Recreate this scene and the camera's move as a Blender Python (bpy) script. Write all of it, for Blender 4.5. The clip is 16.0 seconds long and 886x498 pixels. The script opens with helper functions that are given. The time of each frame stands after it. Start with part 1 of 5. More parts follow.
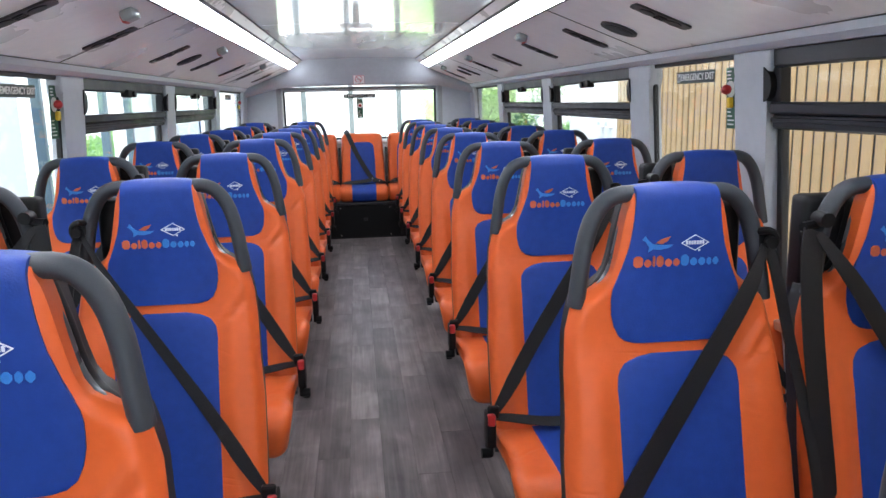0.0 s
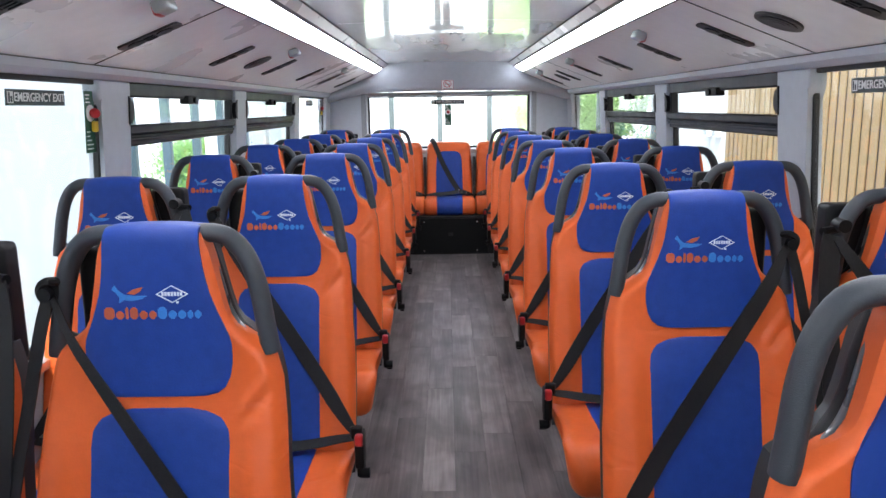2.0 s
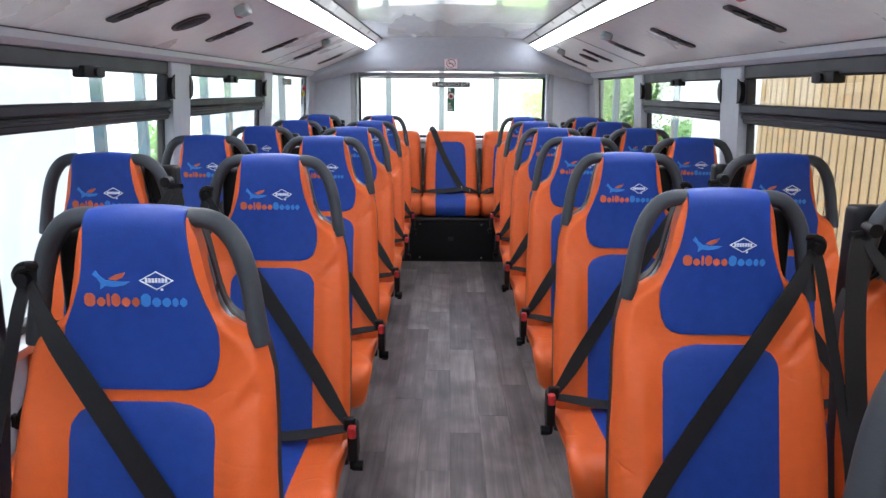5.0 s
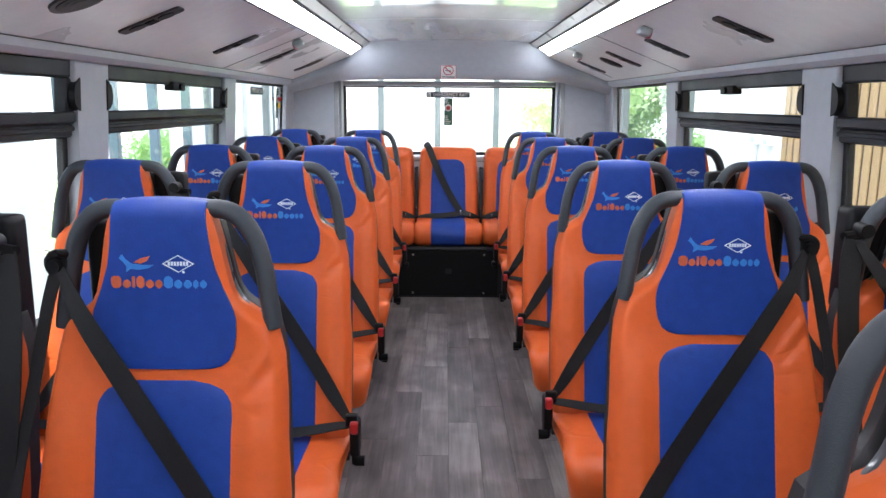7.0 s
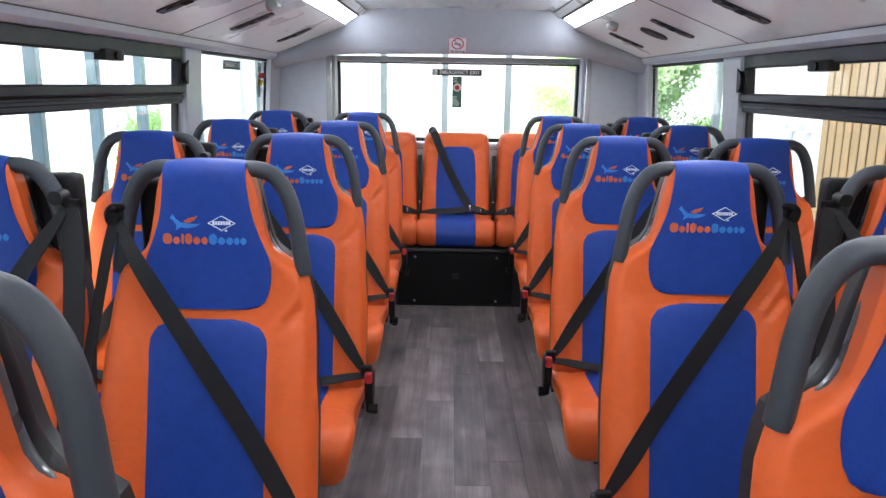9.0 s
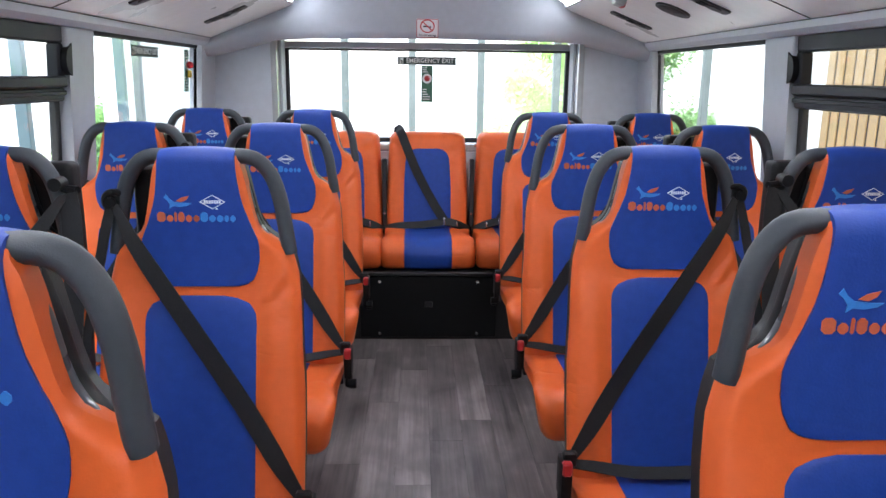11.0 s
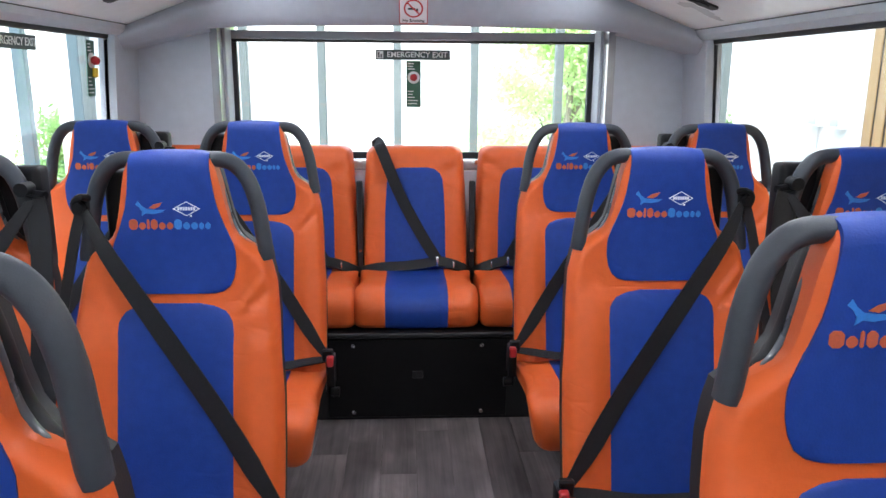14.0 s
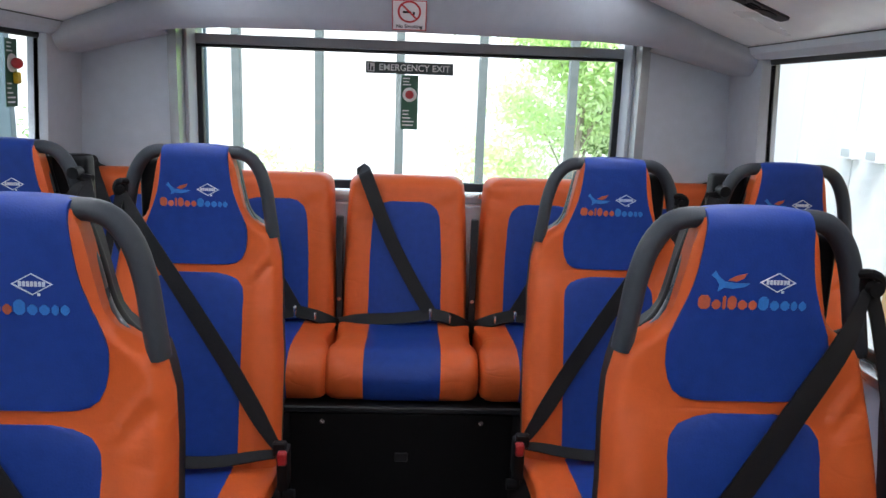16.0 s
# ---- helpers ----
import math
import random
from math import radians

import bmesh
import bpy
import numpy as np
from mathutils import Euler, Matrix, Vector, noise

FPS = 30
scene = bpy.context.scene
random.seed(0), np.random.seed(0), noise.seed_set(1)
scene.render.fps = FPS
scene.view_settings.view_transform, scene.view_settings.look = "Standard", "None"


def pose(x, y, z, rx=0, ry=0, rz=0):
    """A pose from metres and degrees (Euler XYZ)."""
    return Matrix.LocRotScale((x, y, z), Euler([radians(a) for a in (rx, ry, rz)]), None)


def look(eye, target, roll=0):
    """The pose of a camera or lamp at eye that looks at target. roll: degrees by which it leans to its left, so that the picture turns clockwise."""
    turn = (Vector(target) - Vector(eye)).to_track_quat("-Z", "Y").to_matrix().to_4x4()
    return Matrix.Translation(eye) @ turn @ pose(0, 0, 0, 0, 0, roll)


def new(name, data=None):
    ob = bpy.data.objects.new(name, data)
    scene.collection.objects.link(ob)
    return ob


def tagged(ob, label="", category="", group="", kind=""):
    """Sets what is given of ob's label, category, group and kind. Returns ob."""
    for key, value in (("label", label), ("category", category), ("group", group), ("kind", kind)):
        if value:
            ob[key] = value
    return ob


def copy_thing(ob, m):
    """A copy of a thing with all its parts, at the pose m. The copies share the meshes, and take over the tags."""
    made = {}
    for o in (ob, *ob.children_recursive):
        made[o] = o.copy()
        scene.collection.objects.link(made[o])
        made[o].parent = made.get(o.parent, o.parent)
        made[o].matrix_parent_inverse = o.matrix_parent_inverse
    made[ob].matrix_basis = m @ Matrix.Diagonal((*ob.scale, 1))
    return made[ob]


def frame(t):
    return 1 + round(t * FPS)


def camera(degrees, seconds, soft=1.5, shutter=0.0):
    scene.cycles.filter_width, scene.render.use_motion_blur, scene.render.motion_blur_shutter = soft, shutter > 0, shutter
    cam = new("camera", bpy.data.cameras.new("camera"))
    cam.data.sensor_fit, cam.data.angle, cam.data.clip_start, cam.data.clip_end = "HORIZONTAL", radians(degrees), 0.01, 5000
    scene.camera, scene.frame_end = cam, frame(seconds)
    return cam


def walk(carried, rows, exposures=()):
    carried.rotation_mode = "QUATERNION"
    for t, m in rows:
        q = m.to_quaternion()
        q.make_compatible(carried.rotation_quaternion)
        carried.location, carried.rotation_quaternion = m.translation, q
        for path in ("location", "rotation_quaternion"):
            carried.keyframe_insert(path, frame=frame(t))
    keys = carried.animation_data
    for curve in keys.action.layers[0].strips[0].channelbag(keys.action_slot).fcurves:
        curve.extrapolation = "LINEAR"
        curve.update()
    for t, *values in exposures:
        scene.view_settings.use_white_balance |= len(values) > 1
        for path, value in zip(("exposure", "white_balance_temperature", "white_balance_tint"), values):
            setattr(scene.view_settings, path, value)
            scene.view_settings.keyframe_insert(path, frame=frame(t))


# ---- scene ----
cam = camera(61.2, 16.0)
PATH = [
    (0, (-0.05, 0.108, 1.267), (0.165, 2.059, 0.879), -1.3),
    (0.5, (-0.021, 0.252, 1.282), (0.075, 2.213, 0.896), -1.1),
    (1, (0.027, 0.347, 1.295), (0.023, 2.312, 0.922), -1.1),
    (1.5, (0.022, 0.444, 1.295), (-0.019, 2.408, 0.922), -1.5),
    (2, (-0.023, 0.637, 1.287), (-0.037, 2.602, 0.915), -0.9),
    (2.5, (-0.064, 0.779, 1.279), (-0.031, 2.742, 0.897), 0.1),
    (3, (-0.06, 0.902, 1.27), (0.046, 2.852, 0.837), 1.1),
    (3.5, (-0.026, 1.083, 1.306), (0.098, 3.04, 0.91), 1.0),
    (4, (-0.022, 1.21, 1.289), (0.014, 3.168, 0.882), 0.4),
    (4.2, (-0.028, 1.268, 1.286), (-0.029, 3.224, 0.872), 0.2),
    (6.3, (-0.017, 2.053, 1.286), (-0.038, 4.011, 0.878), 0.7),
    (6.5, (-0.013, 2.109, 1.28), (-0.062, 4.067, 0.878), 0.3),
    (7, (-0.032, 2.331, 1.274), (-0.034, 4.294, 0.892), 0.4),
    (7.5, (-0.069, 2.486, 1.256), (0.041, 4.446, 0.874), 1.0),
    (8, (-0.057, 2.67, 1.25), (0.049, 4.617, 0.802), 1.2),
    (8.5, (-0.028, 2.815, 1.256), (-0.047, 4.764, 0.811), 0.7),
    (9, (-0.04, 2.997, 1.259), (-0.056, 4.95, 0.83), 0.9),
    (9.2, (-0.057, 3.081, 1.258), (-0.017, 5.035, 0.83), 1.2),
    (11.3, (-0.052, 3.828, 1.255), (0.027, 5.775, 0.804), 0.4),
    (11.5, (-0.065, 3.907, 1.26), (0.048, 5.858, 0.836), 0.8),
    (12, (-0.091, 4.031, 1.246), (0.1, 5.98, 0.842), 1.9),
    (12.5, (-0.103, 4.119, 1.236), (0.153, 6.058, 0.823), 2.7),
    (13, (-0.072, 4.284, 1.246), (0.111, 6.228, 0.814), 1.8),
    (13.5, (-0.045, 4.41, 1.238), (0.0, 6.357, 0.782), 0.1),
    (14, (-0.039, 4.603, 1.253), (0.058, 6.549, 0.8), 0.4),
    (14.5, (-0.048, 4.759, 1.251), (0.191, 6.699, 0.83), 1.9),
    (15, (-0.052, 4.862, 1.243), (0.199, 6.806, 0.842), 2.2),
    (15.5, (-0.003, 4.984, 1.263), (0.178, 6.934, 0.856), 2.4),
    (16, (0.013, 5.11, 1.252), (0.099, 7.066, 0.844), 2.0),
]
EXPOSE = [(0, 2.20), (4, 2.22), (7, 2.31), (9, 2.34), (11.5, 2.33), (12.5, 2.30), (14, 2.32), (15, 2.06), (16, 1.76)]
walk(cam, [(t, look(eye, target, roll)) for t, eye, target, roll in PATH], EXPOSE)

# ---- world and light ----
world = bpy.data.worlds.new("sky_world")
scene.world = world
world.use_nodes = True
wn = world.node_tree
sky = wn.nodes.new("ShaderNodeTexSky")
sky.sky_type = "NISHITA"
sky.sun_disc = False
sky.sun_elevation = radians(64.6)
sky.sun_rotation = radians(198.4)
sky.air_density, sky.dust_density, sky.ozone_density = 1.0, 4.0, 1.0
wn.links.new(sky.outputs[0], wn.nodes["Background"].inputs[0])
wn.nodes["Background"].inputs[1].default_value = 0.15
haze = wn.nodes.new("ShaderNodeBackground")
haze.inputs[0].default_value = (0.95, 0.965, 1.0, 1)
haze.inputs[1].default_value = 0.60
both = wn.nodes.new("ShaderNodeAddShader")
wn.links.new(wn.nodes["Background"].outputs[0], both.inputs[0])
wn.links.new(haze.outputs[0], both.inputs[1])
wn.links.new(both.outputs[0], wn.nodes["World Output"].inputs[0])
sun = new("sun", bpy.data.lights.new("sun", "SUN"))
sun.data.energy, sun.data.angle, sun.data.color = 2.2, radians(12), (1.0, 0.96, 0.9)
sun.matrix_world = look((0, 0, 20), (3.0, 9.0, 0))
scene.view_settings.exposure = 2.4


# ---- materials ----
def material(name, colour, rough=0.5, metal=0.0, vary=0.12, scale=6.0, bump=0.0, bump_scale=200.0, spec=0.5, island=0.0, rand=0.0, coat=0.0, stretch=(1, 1, 1), fold=0.0):
    m = bpy.data.materials.new(name)
    m.use_nodes = True
    t = m.node_tree
    b = t.nodes["Principled BSDF"]
    b.inputs["Roughness"].default_value = rough
    b.inputs["Metallic"].default_value = metal
    b.inputs["Specular IOR Level"].default_value = spec
    b.inputs["Coat Weight"].default_value = coat
    co = t.nodes.new("ShaderNodeTexCoord")
    mp = t.nodes.new("ShaderNodeMapping")
    mp.inputs["Scale"].default_value = stretch
    t.links.new(co.outputs["Object"], mp.inputs["Vector"])
    n1 = t.nodes.new("ShaderNodeTexNoise")
    n1.inputs["Scale"].default_value, n1.inputs["Detail"].default_value = scale, 5.0
    t.links.new(mp.outputs[0], n1.inputs["Vector"])
    n2 = t.nodes.new("ShaderNodeTexNoise")
    n2.inputs["Scale"].default_value, n2.inputs["Detail"].default_value = scale * 9, 3.0
    t.links.new(mp.outputs[0], n2.inputs["Vector"])
    add = t.nodes.new("ShaderNodeMath")
    add.operation = "ADD"
    t.links.new(n1.outputs["Fac"], add.inputs[0])
    t.links.new(n2.outputs["Fac"], add.inputs[1])
    last = add.outputs[0]
    if rand:
        oi = t.nodes.new("ShaderNodeObjectInfo")
        mul = t.nodes.new("ShaderNodeMath")
        mul.operation = "MULTIPLY_ADD"
        mul.inputs[1].default_value = rand
        t.links.new(oi.outputs["Random"], mul.inputs[0])
        t.links.new(last, mul.inputs[2])
        last = mul.outputs[0]
    rg = t.nodes.new("ShaderNodeMapRange")
    rg.inputs["From Min"].default_value, rg.inputs["From Max"].default_value = 0.6, 1.4 + rand
    rg.inputs["To Min"].default_value, rg.inputs["To Max"].default_value = 1 - vary, 1 + vary
    t.links.new(last, rg.inputs["Value"])
    mx = t.nodes.new("ShaderNodeMix")
    mx.data_type, mx.blend_type = "RGBA", "MULTIPLY"
    mx.inputs["Factor"].default_value = 1.0
    mx.inputs["A"].default_value = (*colour, 1)
    t.links.new(rg.outputs[0], mx.inputs["B"])
    t.links.new(mx.outputs["Result"], b.inputs["Base Color"])
    rr = t.nodes.new("ShaderNodeMapRange")
    rr.inputs["From Min"].default_value, rr.inputs["From Max"].default_value = 0.3, 0.7
    rr.inputs["To Min"].default_value, rr.inputs["To Max"].default_value = max(0.02, rough - 0.06), min(1.0, rough + 0.06)
    t.links.new(n1.outputs["Fac"], rr.inputs["Value"])
    t.links.new(rr.outputs[0], b.inputs["Roughness"])
    if bump:
        n3 = t.nodes.new("ShaderNodeTexNoise")
        n3.inputs["Scale"].default_value, n3.inputs["Detail"].default_value = bump_scale, 3.0
        t.links.new(mp.outputs[0], n3.inputs["Vector"])
        bp = t.nodes.new("ShaderNodeBump")
        bp.inputs["Strength"].default_value, bp.inputs["Distance"].default_value = bump, 0.004
        t.links.new(n3.outputs["Fac"], bp.inputs["Height"])
        t.links.new(bp.outputs[0], b.inputs["Normal"])
        if fold:
            mf = t.nodes.new("ShaderNodeMapping")
            mf.inputs["Scale"].default_value = (5.0, 5.0, 15.0)
            mf.inputs["Rotation"].default_value = (0.0, 0.75, 0.0)
            t.links.new(co.outputs["Object"], mf.inputs["Vector"])
            nf = t.nodes.new("ShaderNodeTexNoise")
            nf.inputs["Scale"].default_value, nf.inputs["Detail"].default_value, nf.inputs["Distortion"].default_value = 1.0, 2.0, 0.8
            t.links.new(mf.outputs[0], nf.inputs["Vector"])
            bf = t.nodes.new("ShaderNodeBump")
            bf.inputs["Strength"].default_value, bf.inputs["Distance"].default_value = fold, 0.02
            t.links.new(nf.outputs["Fac"], bf.inputs["Height"])
            t.links.new(bp.outputs[0], bf.inputs["Normal"])
            # sharp slack creases, in patches that differ from cover to cover
            oi = t.nodes.new("ShaderNodeObjectInfo")
            off = t.nodes.new("ShaderNodeMath")
            off.operation = "MULTIPLY"
            off.inputs[1].default_value = 9.0
            t.links.new(oi.outputs["Random"], off.inputs[0])
            t.links.new(off.outputs[0], mf.inputs["Location"])
            mc = t.nodes.new("ShaderNodeMapping")
            mc.inputs["Scale"].default_value = (7.0, 7.0, 20.0)
            mc.inputs["Rotation"].default_value = (0.0, 0.9, 0.0)
            t.links.new(off.outputs[0], mc.inputs["Location"])
            t.links.new(co.outputs["Object"], mc.inputs["Vector"])
            nc = t.nodes.new("ShaderNodeTexNoise")
            nc.inputs["Scale"].default_value, nc.inputs["Detail"].default_value, nc.inputs["Distortion"].default_value = 1.0, 0.0, 0.6
            t.links.new(mc.outputs[0], nc.inputs["Vector"])
            sub = t.nodes.new("ShaderNodeMath")
            sub.operation = "SUBTRACT"
            sub.inputs[1].default_value = 0.5
            t.links.new(nc.outputs["Fac"], sub.inputs[0])
            ab = t.nodes.new("ShaderNodeMath")
            ab.operation = "ABSOLUTE"
            t.links.new(sub.outputs[0], ab.inputs[0])
            ridge = t.nodes.new("ShaderNodeMapRange")
            ridge.interpolation_type = "SMOOTHSTEP"
            ridge.inputs["From Min"].default_value, ridge.inputs["From Max"].default_value = 0.0, 0.07
            t.links.new(ab.outputs[0], ridge.inputs["Value"])
            np_ = t.nodes.new("ShaderNodeTexNoise")
            np_.inputs["Scale"].default_value, np_.inputs["Detail"].default_value = 7.0, 1.0
            t.links.new(co.outputs["Object"], np_.inputs["Vector"])
            patch = t.nodes.new("ShaderNodeMapRange")
            patch.inputs["From Min"].default_value, patch.inputs["From Max"].default_value = 0.48, 0.66
            patch.inputs["To Max"].default_value = min(1.0, fold * 1.6)
            t.links.new(np_.outputs["Fac"], patch.inputs["Value"])
            bc = t.nodes.new("ShaderNodeBump")
            bc.inputs["Distance"].default_value = 0.006
            t.links.new(patch.outputs[0], bc.inputs["Strength"])
            t.links.new(ridge.outputs[0], bc.inputs["Height"])
            t.links.new(bf.outputs[0], bc.inputs["Normal"])
            t.links.new(bc.outputs[0], b.inputs["Normal"])
    return m


def glowing(name, colour, strength):
    m = bpy.data.materials.new(name)
    m.use_nodes = True
    b = m.node_tree.nodes["Principled BSDF"]
    b.inputs["Base Color"].default_value = (0.8, 0.8, 0.8, 1)
    b.inputs["Emission Color"].default_value = (*colour, 1)
    b.inputs["Emission Strength"].default_value = strength
    return m


def glassy(name, tint):
    m = bpy.data.materials.new(name)
    m.use_nodes = True
    t = m.node_tree
    t.nodes.remove(t.nodes["Principled BSDF"])
    tr = t.nodes.new("ShaderNodeBsdfTransparent")
    tr.inputs[0].default_value = (*tint, 1)
    gl = t.nodes.new("ShaderNodeBsdfGlossy")
    gl.inputs["Roughness"].default_value = 0.02
    lw = t.nodes.new("ShaderNodeLayerWeight")
    pw = t.nodes.new("ShaderNodeMath")
    pw.operation = "POWER"
    pw.inputs[1].default_value = 4.5
    t.links.new(lw.outputs["Facing"], pw.inputs[0])
    fr = t.nodes.new("ShaderNodeMath")
    fr.operation = "MULTIPLY_ADD"
    fr.inputs[1].default_value, fr.inputs[2].default_value = 0.6, 0.025
    t.links.new(pw.outputs[0], fr.inputs[0])
    mx = t.nodes.new("ShaderNodeMixShader")
    t.links.new(fr.outputs[0], mx.inputs[0])
    t.links.new(tr.outputs[0], mx.inputs[1])
    t.links.new(gl.outputs[0], mx.inputs[2])
    t.links.new(mx.outputs[0], t.nodes["Material Output"].inputs[0])
    return m


ORANGE = material("orange_leatherette", (0.70, 0.120, 0.026), 0.44, vary=0.06, scale=5, bump=0.08, bump_scale=260, fold=0.11, spec=0.34)
BLUE = material("blue_leatherette", (0.012, 0.048, 0.268), 0.50, spec=0.28, vary=0.14, scale=5, bump=0.12, bump_scale=320, fold=0.05)
HANDLE = material("grey_soft_handle", (0.035, 0.042, 0.051), 0.5, spec=0.4, vary=0.1, scale=12, bump=0.12, bump_scale=500)
RIM = material("grey_opening_rim", (0.075, 0.082, 0.092), 0.3, vary=0.08, scale=14, spec=0.7, coat=0.5)
SHELL = material("dark_grey_shell", (0.011, 0.012, 0.014), 0.5, vary=0.15, scale=10, bump=0.1, bump_scale=400)
BLACK = material("black_plastic", (0.006, 0.006, 0.007), 0.45, vary=0.2, scale=14, bump=0.08, bump_scale=300, spec=0.22)
WEB = material("black_webbing", (0.0065, 0.0066, 0.0082), 0.5, vary=0.5, scale=24, bump=0.4, bump_scale=900, spec=0.35)
REDPLAST = material("red_plastic", (0.42, 0.02, 0.025), 0.35, vary=0.08, scale=30)
CHROME = material("bright_steel", (0.7, 0.7, 0.7), 0.25, 1.0, vary=0.08, scale=30)
STEELBLK = material("black_steel", (0.02, 0.02, 0.022), 0.45, 0.3, vary=0.2, scale=20)
LOGO_ORANGE = material("orange_thread", (0.52, 0.105, 0.045), 0.6, vary=0.15, scale=300)
LOGO_BLUE = material("light_blue_thread", (0.03, 0.20, 0.58), 0.6, vary=0.15, scale=300)
LOGO_WHITE = material("white_thread", (0.75, 0.78, 0.82), 0.6, vary=0.1, scale=300)
GREY = material("light_grey_trim", (0.435, 0.465, 0.51), 0.42, vary=0.06, scale=3, bump=0.05, bump_scale=250)
# darker copy of the wall lining: the header's shade is put into its colour
PADGREY = material("shade_darkened_header", (0.375, 0.40, 0.445), 0.34, vary=0.06, scale=3, bump=0.06, bump_scale=30, coat=0.25)
GREYWALL = material("grey_wall_lining", (0.475, 0.515, 0.572), 0.45, vary=0.07, scale=2.5, bump=0.06, bump_scale=220)
COVE = material("white_cove_panel", (0.80, 0.80, 0.80), 0.30, vary=0.06, scale=2, bump=0.16, bump_scale=5)
# white panels; the slight green in the base imitates reflected greenery
CEIL = material("glossy_white_ceiling", (0.80, 0.825, 0.775), 0.17, vary=0.05, scale=1.5, bump=0.05, bump_scale=3, spec=0.7, coat=0.6, stretch=(3, 0.5, 1))
MIRRORWHITE = material("glossy_white_band", (0.70, 0.74, 0.69), 0.30, vary=0.05, scale=4, spec=0.6, coat=0.15)
GLOSSGREY = material("glossy_grey_reveal", (0.36, 0.38, 0.40), 0.10, vary=0.12, scale=3, spec=0.8, coat=1.0)
DARKGAP = material("dark_rubber", (0.015, 0.016, 0.017), 0.6, vary=0.2, scale=20)
HOPPER = material("black_window_frame", (0.011, 0.013, 0.017), 0.45, spec=0.4, vary=0.2, scale=10, bump=0.04, bump_scale=200)
ALU = material("brushed_aluminium", (0.55, 0.56, 0.57), 0.3, 0.9, vary=0.1, scale=8, stretch=(1, 0.1, 1))
VENT = material("dark_vent", (0.03, 0.027, 0.03), 0.5, vary=0.3, scale=40)
WHITEPL = material("white_plastic", (0.72, 0.72, 0.73), 0.35, vary=0.05, scale=20)
BELLGREY = material("pale_grey_plastic", (0.33, 0.36, 0.37), 0.4, vary=0.06, scale=20)
PANELBLK = material("black_gloss_panel", (0.004, 0.004, 0.005), 0.4, vary=0.3, scale=6, spec=0.25)
LINO = material("grey_underlay", (0.03, 0.026, 0.026), 0.6, vary=0.15, scale=8)
def plank_material():
    """Greyed wood: long streaks and fine grain down each plank, each plank of its own tone."""
    m = bpy.data.materials.new("grey_wood_vinyl")
    m.use_nodes = True
    t = m.node_tree
    b = t.nodes["Principled BSDF"]
    co = t.nodes.new("ShaderNodeTexCoord")
    oi = t.nodes.new("ShaderNodeObjectInfo")
    shift = t.nodes.new("ShaderNodeVectorMath")
    shift.operation = "SCALE"
    shift.inputs[0].default_value = (37.0, 91.0, 13.0)
    t.links.new(oi.outputs["Random"], shift.inputs["Scale"])
    total = None
    for sc, stretch, detail, weight in ((1.0, (26.0, 1.3, 1.0), 5.0, 0.9), (1.0, (120.0, 4.0, 1.0), 3.0, 0.45), (1.0, (7.0, 4.5, 1.0), 3.0, 1.1)):
        mp = t.nodes.new("ShaderNodeMapping")
        mp.inputs["Scale"].default_value = stretch
        t.links.new(co.outputs["Object"], mp.inputs["Vector"])
        t.links.new(shift.outputs[0], mp.inputs["Location"])
        n = t.nodes.new("ShaderNodeTexNoise")
        n.inputs["Scale"].default_value, n.inputs["Detail"].default_value, n.inputs["Distortion"].default_value = sc, detail, 0.4
        t.links.new(mp.outputs[0], n.inputs["Vector"])
        mu = t.nodes.new("ShaderNodeMath")
        mu.operation = "MULTIPLY_ADD"
        mu.inputs[1].default_value = weight
        mu.inputs[2].default_value = 0.0
        t.links.new(n.outputs["Fac"], mu.inputs[0])
        if total is not None:
            t.links.new(total, mu.inputs[2])
        total = mu.outputs[0]
    rn = t.nodes.new("ShaderNodeMath")
    rn.operation = "MULTIPLY_ADD"
    rn.inputs[1].default_value = 0.42
    t.links.new(oi.outputs["Random"], rn.inputs[0])
    t.links.new(total, rn.inputs[2])
    rg = t.nodes.new("ShaderNodeMapRange")
    rg.inputs["From Min"].default_value, rg.inputs["From Max"].default_value = 0.98, 1.92
    t.links.new(rn.outputs[0], rg.inputs["Value"])
    cr = t.nodes.new("ShaderNodeValToRGB")
    cr.color_ramp.elements[0].color = (0.052, 0.044, 0.044, 1)
    cr.color_ramp.elements[1].color = (0.305, 0.265, 0.257, 1)
    mid = cr.color_ramp.elements.new(0.5)
    mid.color = (0.147, 0.124, 0.123, 1)
    t.links.new(rg.outputs[0], cr.inputs[0])
    t.links.new(cr.outputs[0], b.inputs["Base Color"])
    b.inputs["Roughness"].default_value = 0.40
    b.inputs["Specular IOR Level"].default_value = 0.4
    bp = t.nodes.new("ShaderNodeBump")
    bp.inputs["Strength"].default_value, bp.inputs["Distance"].default_value = 0.25, 0.002
    t.links.new(total, bp.inputs["Height"])
    t.links.new(bp.outputs[0], b.inputs["Normal"])
    return m


PLANK = plank_material()
LED = glowing("led_diffuser", (0.90, 0.94, 1.03), 4.5)
GLASS = glassy("window_glass", (0.93, 0.965, 0.98))
GREENLBL = material("green_label", (0.012, 0.09, 0.045), 0.4, vary=0.1, scale=30)
SIGNDARK = material("dark_green_sign", (0.016, 0.036, 0.034), 0.4, vary=0.1, scale=30)
WHITEINK = material("white_ink", (0.8, 0.82, 0.8), 0.5, vary=0.04, scale=40)
REDINK = material("red_ink", (0.5, 0.02, 0.025), 0.5, vary=0.05, scale=40)
YELLOW = material("yellow_plastic", (0.75, 0.5, 0.03), 0.4, vary=0.08, scale=30)
BOARD = material("pale_timber_board", (0.262, 0.172, 0.080), 0.6, vary=0.18, scale=2.0, bump=0.1, bump_scale=40, rand=0.35, stretch=(6, 6, 0.5))
